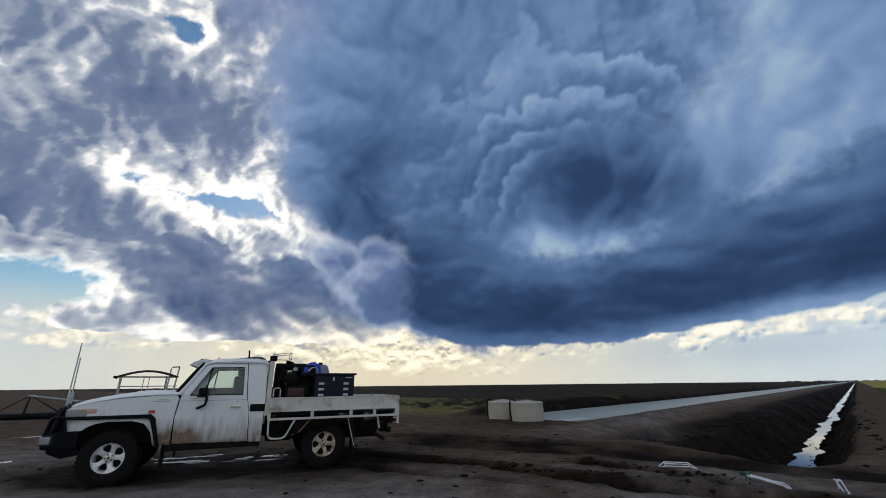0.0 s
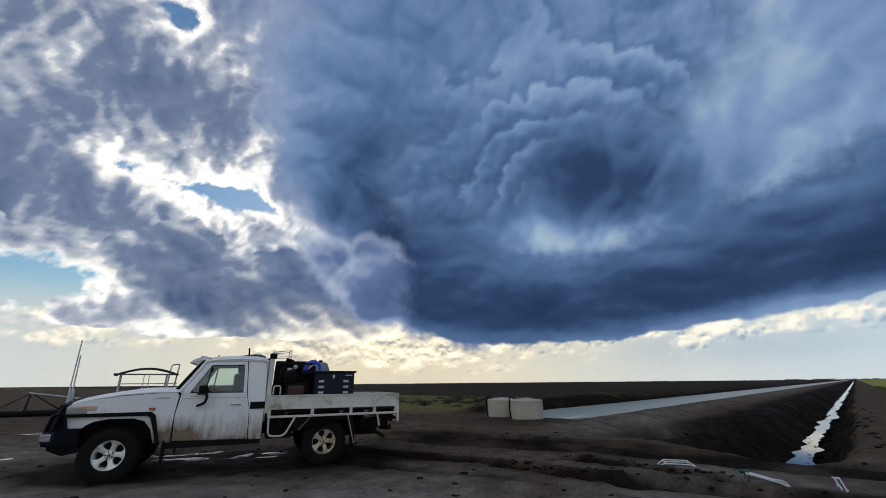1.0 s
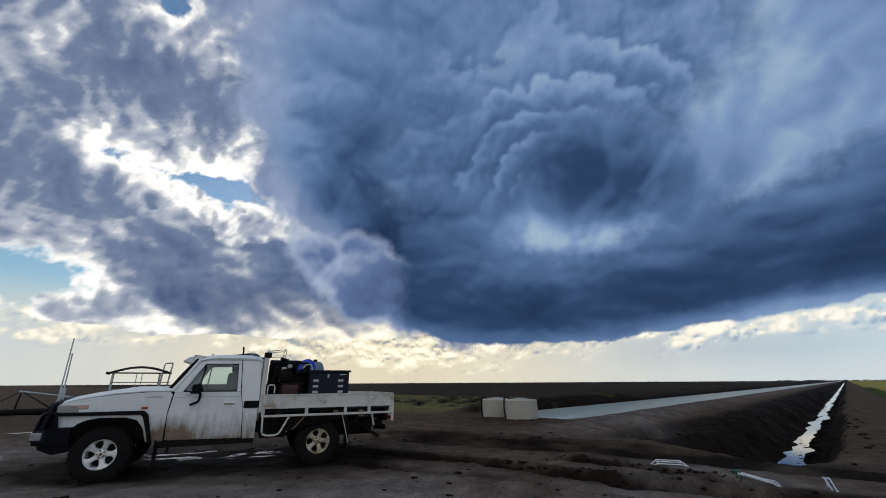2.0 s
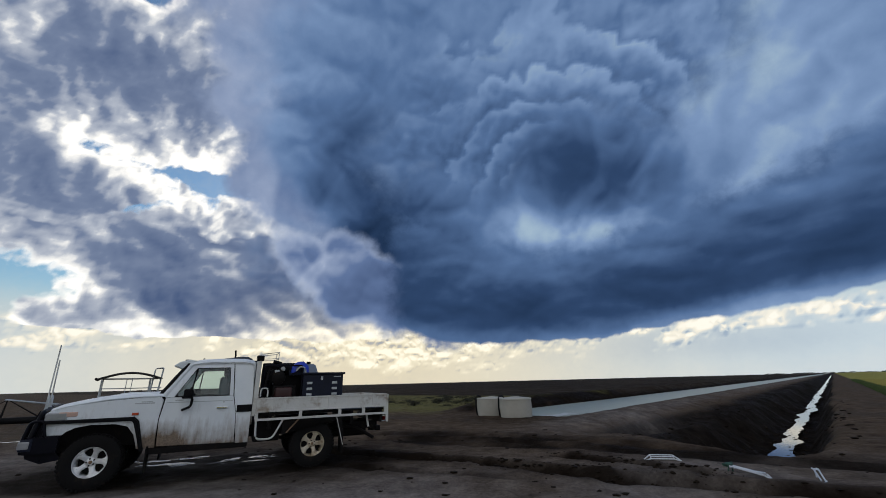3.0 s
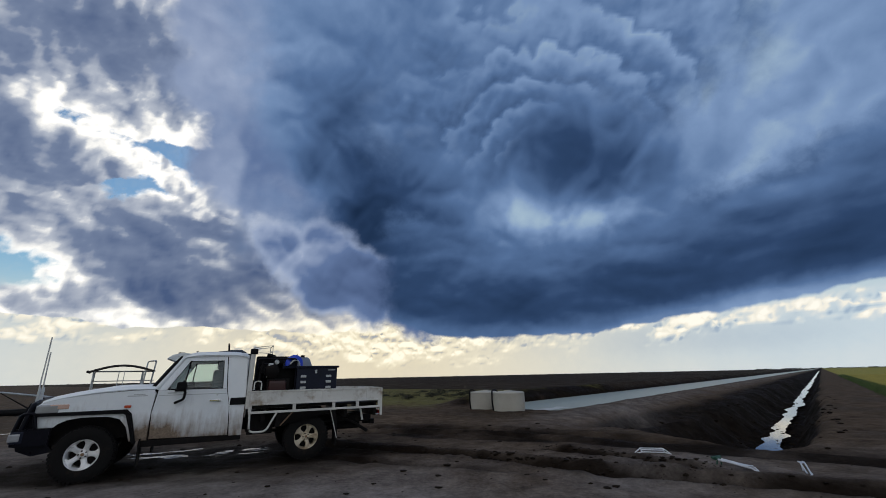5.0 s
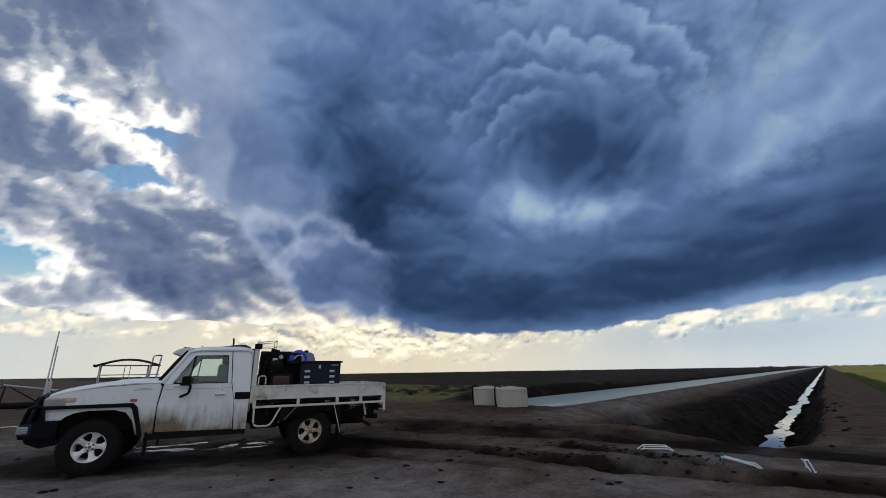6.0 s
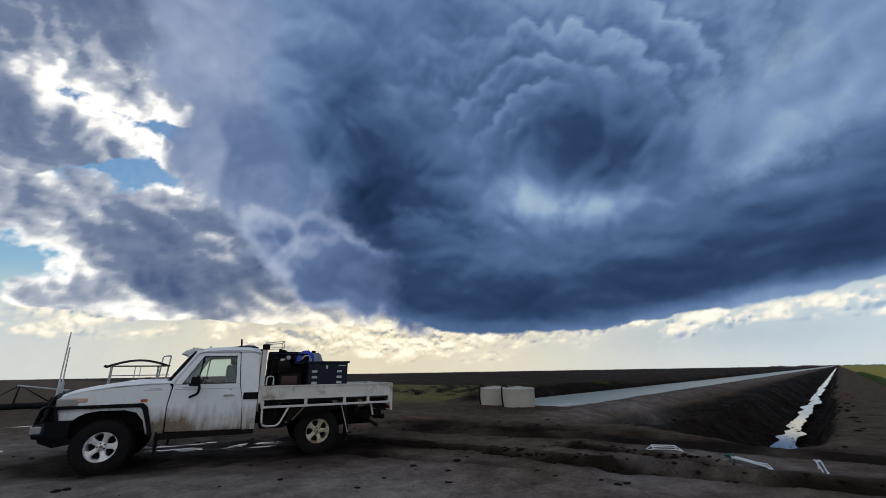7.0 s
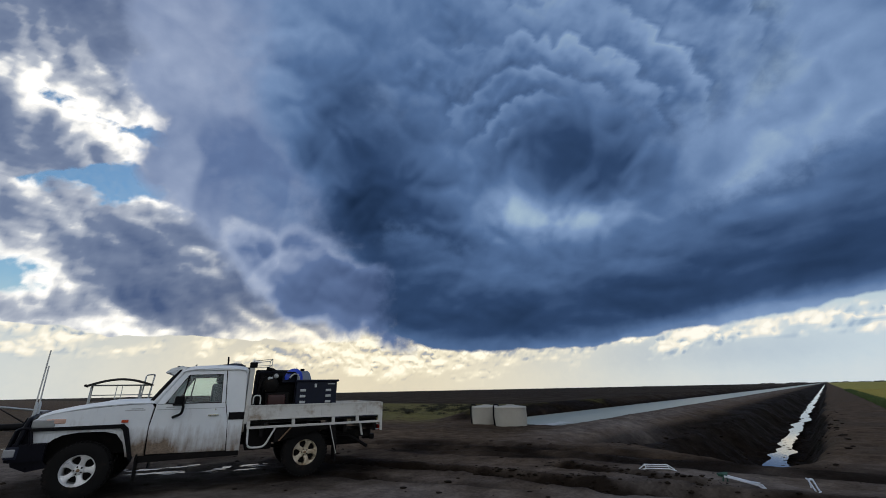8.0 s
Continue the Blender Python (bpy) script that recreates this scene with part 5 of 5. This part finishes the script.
# ---------------------------------------------------------------- tanks
def make_tank(x, y, seed):
    poly = bpy.data.materials.get("cream tank") or plain("cream tank", (0.38, 0.36, 0.31), 0.6, vary=0.12, scale=2.0, dirt=(0.28, 0.24, 0.18), dirt_at=0.66)
    z = float(height(np.array([x]), np.array([y]))[0])
    t = thing("stock_tank", pose(x, y, z - 0.02, 0, 0, seed * 40), "squat cream round tank on bare soil beside the canal", "tank", "tanks by the canal")
    part("wall", lathe(bmesh.new(), [(0.0, 0.0), (0.60, 0.0), (0.635, 0.02), (0.655, 0.35), (0.640, 0.66), (0.645, 0.70), (0.625, 0.725), (0.56, 0.735), (0.30, 0.765), (0, 0.775)], 48, "Z"), poly, t, "", 35)
    for k in range(1):
        a = radians(184 - seed * 40)
        c, s = math.cos(a), math.sin(a)
        part("hose", tube(bmesh.new(), rounded([(0.655 * c, 0.655 * s, 0.02), (0.700 * c, 0.700 * s, 0.35), (0.685 * c, 0.685 * s, 0.81), (0.50 * c, 0.50 * s, 0.82), (0.46 * c, 0.46 * s, 0.74)], 0.07), 0.030, 8), BLACK, t, "black hose up the side", 40)
    part("lid", lathe(bmesh.new(), [(0.0, 0.80), (0.16, 0.80), (0.17, 0.76)], 24, "Z"), poly, t, "", 40)
    part("rim_band", lathe(bmesh.new(), [(0.642, 0.665), (0.656, 0.67), (0.656, 0.695), (0.642, 0.70)], 48, "Z"), poly, t, "", 40)


make_tank(3.38, 17.42, 0)
make_tank(2.62, 18.95, 1)


# ---------------------------------------------------------------- metal frames on the mud
def ground_z(x, y):
    return float(height(np.array([x]), np.array([y]))[0])


WHITESTEEL = plain("pale galvanised frame", (0.60, 0.63, 0.66), 0.4, 0.4, vary=0.12, scale=12)
GREENPLASTIC = plain("dark green plastic", (0.02, 0.07, 0.045), 0.5, vary=0.3)


def shrink(ob, k):
    for o in ob.children:
        o.data.transform(Matrix.Scale(k, 4))


def make_frames():
    x, y = 4.10, 7.90
    f = thing("metal_frame", pose(x, y, ground_z(x, y), 0, 0, -16), "small pale steel frame with splayed ends lying on the mud", "metal frame", "metal frames on the mud")
    for yy, zz in ((-0.06, 0.03), (0.0, 0.065), (0.06, 0.09)):
        part("rail", tube(bmesh.new(), [(-0.24, yy, zz), (0.22, yy, zz)], 0.013, 6), WHITESTEEL, f)
    for sx, e in ((-1, -0.36), (1, 0.36)):
        for yy, zz in ((-0.06, 0.03), (0.06, 0.09)):
            part("leg", tube(bmesh.new(), [(sx * 0.23, yy, zz), (e, yy - 0.02, 0.0)], 0.013, 6), WHITESTEEL, f)
        part("cross_bar", tube(bmesh.new(), [(sx * 0.23, -0.06, 0.03), (sx * 0.23, 0.06, 0.09)], 0.012, 6), WHITESTEEL, f)
    shrink(f, 0.82)
    x, y = 4.56, 6.46
    f = thing("metal_frame", pose(x, y, ground_z(x, y), 0, 0, -70), "long pale steel channel with a dark green fitting", "metal frame", "metal frames on the mud")
    for yy in (-0.05, 0.05):
        part("rail", tube(bmesh.new(), [(-0.34, yy, 0.115), (0.36, yy, 0.055)], 0.017, 6), WHITESTEEL, f)
        part("end_leg", tube(bmesh.new(), [(0.36, yy, 0.055), (0.45, yy * 0.3, 0.0)], 0.016, 6), WHITESTEEL, f)
        part("end_leg", tube(bmesh.new(), [(-0.30, yy, 0.11), (-0.32, yy * 1.4, 0.0)], 0.014, 6), GREENPLASTIC, f)
    part("web", boxed((-0.34, -0.05, 0.08), (0.34, 0.05, 0.092), 0.002), WHITESTEEL, f)
    part("fitting", boxed((-0.42, -0.07, 0.09), (-0.28, 0.07, 0.15), 0.02, 3), GREENPLASTIC, f, "dark green fitting", 40)
    part("pipe_end", tube(bmesh.new(), [(-0.34, -0.16, 0.15), (-0.34, 0.12, 0.15)], 0.02, 8), GREENPLASTIC, f)
    shrink(f, 0.74)
    x, y = 5.28, 6.05
    f = thing("metal_frame", pose(x, y, ground_z(x, y), 0, 0, 60), "bent white steel bracket lying on the mud", "metal frame", "metal frames on the mud")
    for yy in (-0.04, 0.04):
        part("rail", tube(bmesh.new(), [(0.30, yy, 0.17), (0.17, yy, 0.18), (-0.20, yy * 0.8, 0.03)], 0.016, 6), WHITESTEEL, f)
    part("plate", boxed((0.12, -0.055, 0.165), (0.30, 0.055, 0.175), 0.002), WHITESTEEL, f)
    part("foot", tube(bmesh.new(), [(-0.20, -0.05, 0.03), (-0.27, 0.0, 0.0)], 0.016, 6), WHITESTEEL, f)
    part("strut", tube(bmesh.new(), [(0.28, 0.0, 0.17), (0.27, 0.0, 0.0)], 0.014, 6), WHITESTEEL, f)
    shrink(f, 0.66)


make_frames()


# ---------------------------------------------------------------- pump platform with a canopy, behind the truck
def make_platform():
    cx, cy = -17.2, 24.6
    p = thing("pump_platform", pose(cx, cy, ground_z(cx, cy), 0, 0, 35.0), "steel work platform with a curved dark canopy and handrails", "platform")
    part("deck", boxed((-1.45, -0.9, 0.62), (1.55, 0.9, 0.72), 0.01), DARKSTEEL, p)
    for x in (-1.3, 1.4):
        for y in (-0.8, 0.8):
            part("leg", boxed((x - 0.06, y - 0.06, 0.0), (x + 0.06, y + 0.06, 0.63), 0.008), DARKSTEEL, p)
    for x in (-1.28, 0.90):
        for y in (-0.75, 0.75):
            part("canopy_post", tube(bmesh.new(), [(x, y, 0.70), (x, y, 2.05)], 0.03, 8), STEEL, p)
    rows = []
    for k in range(13):
        t = k / 12
        x = -1.50 + 2.95 * t
        rows.append([(x, yy, 2.02 + 0.42 * math.sin(math.pi * (0.06 + 0.88 * t)) - 0.04 * (yy / 0.95) ** 2) for yy in (-0.95, -0.5, 0, 0.5, 0.95)])
    part("canopy", thicken(loft(rows), 0.05), plain("dark canopy cloth", (0.045, 0.040, 0.038), 0.85, vary=0.3), p, "dark curved cloth canopy", 50)
    part("canopy_roll", tube(bmesh.new(), [(-1.52, -0.9, 2.04), (-1.52, 0.9, 2.04)], 0.07, 8), DARKSTEEL, p, "", 40)
    for y in (-0.75, 0.75):
        part("canopy_rail", tube(bmesh.new(), [(-1.30, y, 2.06), (1.30, y, 2.06)], 0.025, 8), STEEL, p)
        part("hand_rail", tube(bmesh.new(), [(-1.28, y, 1.55), (1.45, y, 1.55)], 0.022, 8), STEEL, p)
        part("knee_rail", tube(bmesh.new(), [(-1.28, y, 1.15), (1.45, y, 1.15)], 0.018, 8), STEEL, p)
        for x in (-0.20, 0.05):
            part("rail_post", tube(bmesh.new(), [(x, y, 0.70), (x, y, 2.06)], 0.018, 6), STEEL, p)
    for y in (-0.30, 0.30):
        part("ladder_hoop", tube(bmesh.new(), rounded([(0.95, y, 0.70), (1.05, y, 2.62), (1.45, y, 2.66), (1.32, y, 1.0)], 0.10), 0.028, 8), STEEL, p, "", 40)
    for k in range(5):
        part("ladder_rung", tube(bmesh.new(), [(1.42 - 0.0 * k, -0.3, 0.9 + 0.3 * k), (1.42, 0.3, 0.9 + 0.3 * k)], 0.015, 6), STEEL, p)
    b = thing("pipe_boom", pose(-20.8, 21.9, ground_z(-20.8, 21.9), 0, 0, 40), "slanting pale steel pipe boom on a thin trestle", "pipe")
    part("pipe", tube(bmesh.new(), [(-0.35, 0, 1.12), (2.2, 0.2, 0.72)], 0.05, 10), STEEL, b, "", 40)
    for y in (-0.35, 0.35):
        part("trestle_leg", tube(bmesh.new(), [(-0.25, 0, 1.12), (-0.35, y, 0.0)], 0.03, 6), DARKSTEEL, b)
        part("stay", tube(bmesh.new(), [(-0.2, 0, 1.10), (1.4, y, 0.0)], 0.022, 6), DARKSTEEL, b)
    part("brace", tube(bmesh.new(), [(-0.25, 0, 1.12), (-1.8, 0.0, 0.0)], 0.022, 6), DARKSTEEL, b)


make_platform()


def make_dark_line_tube():
    # black tube laid along the dark line across the far mud
    pts = [(-30.0, 17.0), (-24.0, 20.0), (-20.0, 22.4), (-16.0, 24.2), (-11.5, 25.8)]
    bm = tube(bmesh.new(), [(x, y, ground_z(x, y) + 0.14) for x, y in pts], 0.17, 12)
    mesh_thing("dark_line_tube", bm, BLACK, pose(0, 0, 0), "long black tube along the dark line across the mud", "pipe", smooth=40)


make_dark_line_tube()

for px, py, rx, ry, tn, sd in ((-5.5, 9.15, 0.60, 0.16, 22, 1.0), (-4.9, 9.25, 0.55, 0.12, 16, 2.0), (-4.3, 9.75, 0.75, 0.15, 24, 5.0), (-5.7, 9.75, 0.55, 0.14, 20, 7.0), (-3.6, 10.0, 0.5, 0.09, 24, 8.0),
                               (-6.1, 9.0, 0.32, 0.09, 12, 10.0), (-5.1, 10.2, 0.6, 0.10, 26, 11.0), (-3.9, 9.4, 0.35, 0.07, 20, 12.0), (-6.5, 9.5, 0.35, 0.08, 30, 13.0),
                               (-9.1, 9.4, 0.45, 0.10, 40, 6.0), (-12.9, 14.2, 0.6, 0.14, 40, 3.0), (-17.0, 20.6, 1.5, 0.5, 30, 4.0), (-20.6, 20.4, 1.2, 0.45, 40, 9.0)):
    puddle(px, py, rx, ry, tn, sd)


# ---------------------------------------------------------------- clods, twig, tufts, far trees
ICO = bmesh.new()
bmesh.ops.create_icosphere(ICO, subdivisions=1, radius=1.0)
ICO_V = np.array([v.co[:] for v in ICO.verts])
ICO_F = np.array([[v.index for v in f.verts] for f in ICO.faces])
ICO.free()


def lump_mesh(name, at, size, squash, material, label, category, seed):
    """Many small uneven lumps in one mesh."""
    rng = np.random.default_rng(seed)
    n, k = len(at), len(ICO_V)
    jig = 1 + 0.35 * rng.uniform(-1, 1, (n, k, 1))
    v = ICO_V[None] * jig * size[:, None, None] * np.array(squash)[None, None] + at[:, None]
    f = ICO_F[None] + (np.arange(n) * k)[:, None, None]
    me = bpy.data.meshes.new(name)
    me.from_pydata(v.reshape(-1, 3).tolist(), [], f.reshape(-1, 3).tolist())
    me.materials.append(material)
    return tagged(new(name, me), label, category, kind="stuff")


def make_clods():
    rng = np.random.default_rng(4)
    xs, ys, rs = [], [], []
    for p, q, w, d in RUTS[:4]:
        t = rng.random(420)
        xs.append(p[0] + (q[0] - p[0]) * t + rng.normal(0, 0.22, 420))
        ys.append(p[1] + (q[1] - p[1]) * t + rng.normal(0, 0.16, 420))
        rs.append(0.008 + 0.035 * rng.random(420) ** 3)
    xs.append(rng.uniform(-9, 9, 600))
    ys.append(rng.uniform(3.5, 13, 600))
    rs.append(0.006 + 0.045 * rng.random(600) ** 4)
    a, s = rng.uniform(12, 30, 260), rng.uniform(-5.2, 0.2, 260)
    xs.append(a * UX + s * UY)
    ys.append(a * UY - s * UX)
    rs.append(0.02 + 0.07 * rng.random(260) ** 3)
    a, s = 14.5 + 60 * rng.random(150) ** 2, rng.normal(-1.95, 0.34, 150)
    xs.append(a * UX + s * UY)
    ys.append(a * UY - s * UX)
    rs.append(0.03 + 0.07 * rng.random(150) ** 2)
    x, y, r = (np.concatenate(c) for c in (xs, ys, rs))
    soil = plain("wet clods", (0.014, 0.0095, 0.006), 0.9, vary=0.4, scale=10, relief=0.4, spec=0.1)
    lump_mesh("mud_clods", np.stack([x, y, np.where(height(x, y) < -1.1, np.maximum(height(x, y), -1.2), height(x, y)) + r * 0.1], 1), r, (1.4, 1.1, 0.5), soil, "scattered dark wet mud clods", "mud", 5)


make_clods()


def make_twig():
    x, y = 2.75, 8.35
    bm = tube(bmesh.new(), [(0, 0, -0.02), (0.01, 0, 0.09), (0.03, 0.01, 0.17)], 0.006, 6)
    tube(bm, [(0.01, 0, 0.08), (-0.02, 0.01, 0.13)], 0.004, 5)
    mesh_thing("twig", bm, DARKSTEEL, pose(x, y, ground_z(x, y)), "thin dark twig standing in the mud", "twig")


make_twig()


def blade_mesh(name, x, y, n, h, spread, wide, material, label, category, seed):
    """n thin upright blades round each place, in one mesh."""
    rng = np.random.default_rng(seed)
    bx = np.repeat(x, n) + rng.normal(0, spread, len(x) * n)
    by = np.repeat(y, n) + rng.normal(0, spread, len(x) * n)
    hh = np.repeat(h, n) * rng.uniform(0.4, 1.0, len(bx))
    z = height(bx, by) - 0.01
    t, a, l = rng.uniform(0, math.tau, len(bx)), rng.uniform(0, math.tau, len(bx)), rng.uniform(0.1, 0.6, len(bx)) * hh
    base = np.stack([bx, by, z], 1)
    u = np.stack([np.cos(t), np.sin(t), 0 * t], 1) * wide
    v = np.stack([base - u, base + u, base + np.stack([np.cos(a) * l, np.sin(a) * l, hh], 1)], 1).reshape(-1, 3)
    me = bpy.data.meshes.new(name)
    me.from_pydata(v.tolist(), [], np.arange(len(v)).reshape(-1, 3).tolist())
    me.materials.append(material)
    return tagged(new(name, me), label, category, kind="stuff")


def make_plants():
    rng = np.random.default_rng(8)

    def put(a, s):
        return a * UX + s * UY, a * UY - s * UX
    x, y = put(rng.uniform(19, 36, 1500), -17 - 34 * rng.random(1500) ** 1.3)
    blade_mesh("grass_tufts", x, y, 9, rng.uniform(0.04, 0.13, 1500), 0.22, 0.015, plain("dry green grass", (0.085, 0.078, 0.032), 0.8, vary=0.5, scale=0.6), "short yellow-green grass tufts", "grass", 9)
    x, y = put(rng.uniform(20, 34, 60), -18 - 14 * rng.random(60))
    blade_mesh("weed_clumps", x, y, 60, rng.uniform(0.10, 0.24, 60), 0.18, 0.02, plain("dark weeds", (0.022, 0.022, 0.012), 0.85, vary=0.4), "low dark weed clumps in the grass", "weeds", 10)
    x, y = put(22 + 90 * rng.random(6000) ** 1.6, 2.5 + 16 * rng.random(6000) ** 1.3)
    blade_mesh("crop_grass", x, y, 5, rng.uniform(0.10, 0.22, 6000), 0.12, 0.02, plain("yellow-green crop", (0.36, 0.31, 0.09), 0.8, vary=0.4, scale=0.8), "yellow-green crop beside the track", "crop", 11)
    x, y = put(20 + 90 * rng.random(2600) ** 1.6, 2.2 + 0.7 * rng.random(2600))
    blade_mesh("verge_grass", x, y, 6, rng.uniform(0.15, 0.32, 2600), 0.10, 0.02, plain("green verge", (0.05, 0.085, 0.02), 0.8, vary=0.4, scale=0.8), "darker green grass along the crop edge", "grass", 12)


make_plants()


def make_shrub(x, y, wide, seed):
    """A low dark bush of many small leaves on short stems."""
    rng = np.random.default_rng(seed)
    bush = thing("low_shrub", pose(x, y, ground_z(x, y)), "low dark shrub in the short grass", "shrub", "shrubs in the grass")
    stems = bmesh.new()
    for _ in range(7):
        a = rng.uniform(0, math.tau)
        tube(stems, [(0, 0, -0.03), (0.15 * wide * math.cos(a), 0.15 * wide * math.sin(a), 0.10), (0.38 * wide * math.cos(a), 0.38 * wide * math.sin(a), 0.22)], 0.008, 5)
    part("stems", stems, DARKSTEEL, bush)
    n = 260
    c = rng.normal(0, 1, (n, 3)) * np.array([0.30 * wide, 0.30 * wide, 0.075]) + np.array([0, 0, 0.17])
    c[:, 2] = np.maximum(c[:, 2], 0.03)
    leaves = bmesh.new()
    for p in c:
        u, w = Vector(rng.normal(0, 0.035, 3)), Vector(rng.normal(0, 0.035, 3))
        leaves.faces.new([leaves.verts.new(Vector(p) + v) for v in (-u, w * 0.5, u, -w * 0.5)])
    part("leaves", leaves, bpy.data.materials["dark weeds"], bush)


for q, (bx, by, bw) in enumerate(((-4.0, 36.6, 1.1), (1.35, 36.8, 1.2), (3.5, 34.6, 0.9), (9.2, 35.0, 0.6), (-1.2, 28.0, 0.6), (0.4, 30.5, 0.7), (2.6, 31.5, 0.6))):
    make_shrub(bx, by, bw, 30 + q)


def make_far_trees():
    rng = np.random.default_rng(12)
    n = 260
    az = np.radians(np.where(rng.random(n) < 0.6, rng.uniform(39, 62, n), rng.uniform(-62, 39, n)))
    d = rng.uniform(2300, 2900, n)
    h = np.where(az > 0.68, rng.uniform(1.8, 5.5, n), rng.uniform(1.0, 2.5, n))
    x, y, hh = (np.repeat(v, 8) for v in (d * np.sin(az), d * np.cos(az), h))
    m = len(x)
    at = np.stack([x + rng.normal(0, 1.2, m) * hh, y + rng.normal(0, 0.9, m) * hh, hh * rng.uniform(0.2, 0.75, m)], 1)
    lump_mesh("far_trees", at, hh * rng.uniform(0.2, 0.42, m), (1.3, 1.3, 1.0), plain("far dark foliage", (0.028, 0.034, 0.024), 0.9, vary=0.4, scale=0.2), "low line of dark trees on the horizon", "trees", 13)


make_far_trees()


# ---------------------------------------------------------------- what moves
def turned(angle, az, el):
    """A turn of the vault about the eye, clockwise as seen towards that bearing and height."""
    a, e = radians(az), radians(el)
    axis = Vector((math.sin(a) * math.cos(e), math.cos(a) * math.cos(e), math.sin(e)))
    return Matrix.Rotation(radians(angle), 4, axis)


def motions():
    times = (0.0, 2.0, 4.0, 6.0, 8.0)
    eye = Matrix.Translation((0, 0, EYE))
    up = Matrix.Rotation
    right = Vector((math.cos(radians(-33)), -math.sin(radians(-33)), 0))
    # the storm winds round its centre; its rolls go faster
    over = Vector((math.cos(radians(22)), -math.sin(radians(22)), 0))
    walk(storm, [(t, eye @ up(radians(4.5 * t / 8), 4, over) @ turned(9.0 * t / 8, EYE_AZ, EYE_EL)) for t in times])
    walk(rolls, [(t, eye @ up(radians(5.0 * t / 8), 4, over) @ turned(30.0 * t / 8, EYE_AZ, EYE_EL)) for t in times])
    # the sheet, the tail and the broken clouds drift to the west and overhead
    walk(arm, [(t, eye @ up(radians(15.0 * t / 8), 4, "Z")) for t in times])
    walk(lobe, [(t, eye @ up(radians(9.0 * t / 8), 4, "Z") @ up(radians(1.5 * t / 8), 4, right)) for t in times])
    walk(high, [(t, eye @ up(radians(6.0 * t / 8), 4, "Z") @ up(radians(6.5 * t / 8), 4, right)) for t in times])
    walk(low_bank, [(t, eye @ up(radians(2.8 * t / 8), 4, "Z") @ up(radians(1.2 * t / 8), 4, right)) for t in times])
    walk(shelf, [(t, eye @ up(radians(1.0 * t / 8), 4, "Z")) for t in times])


motions()
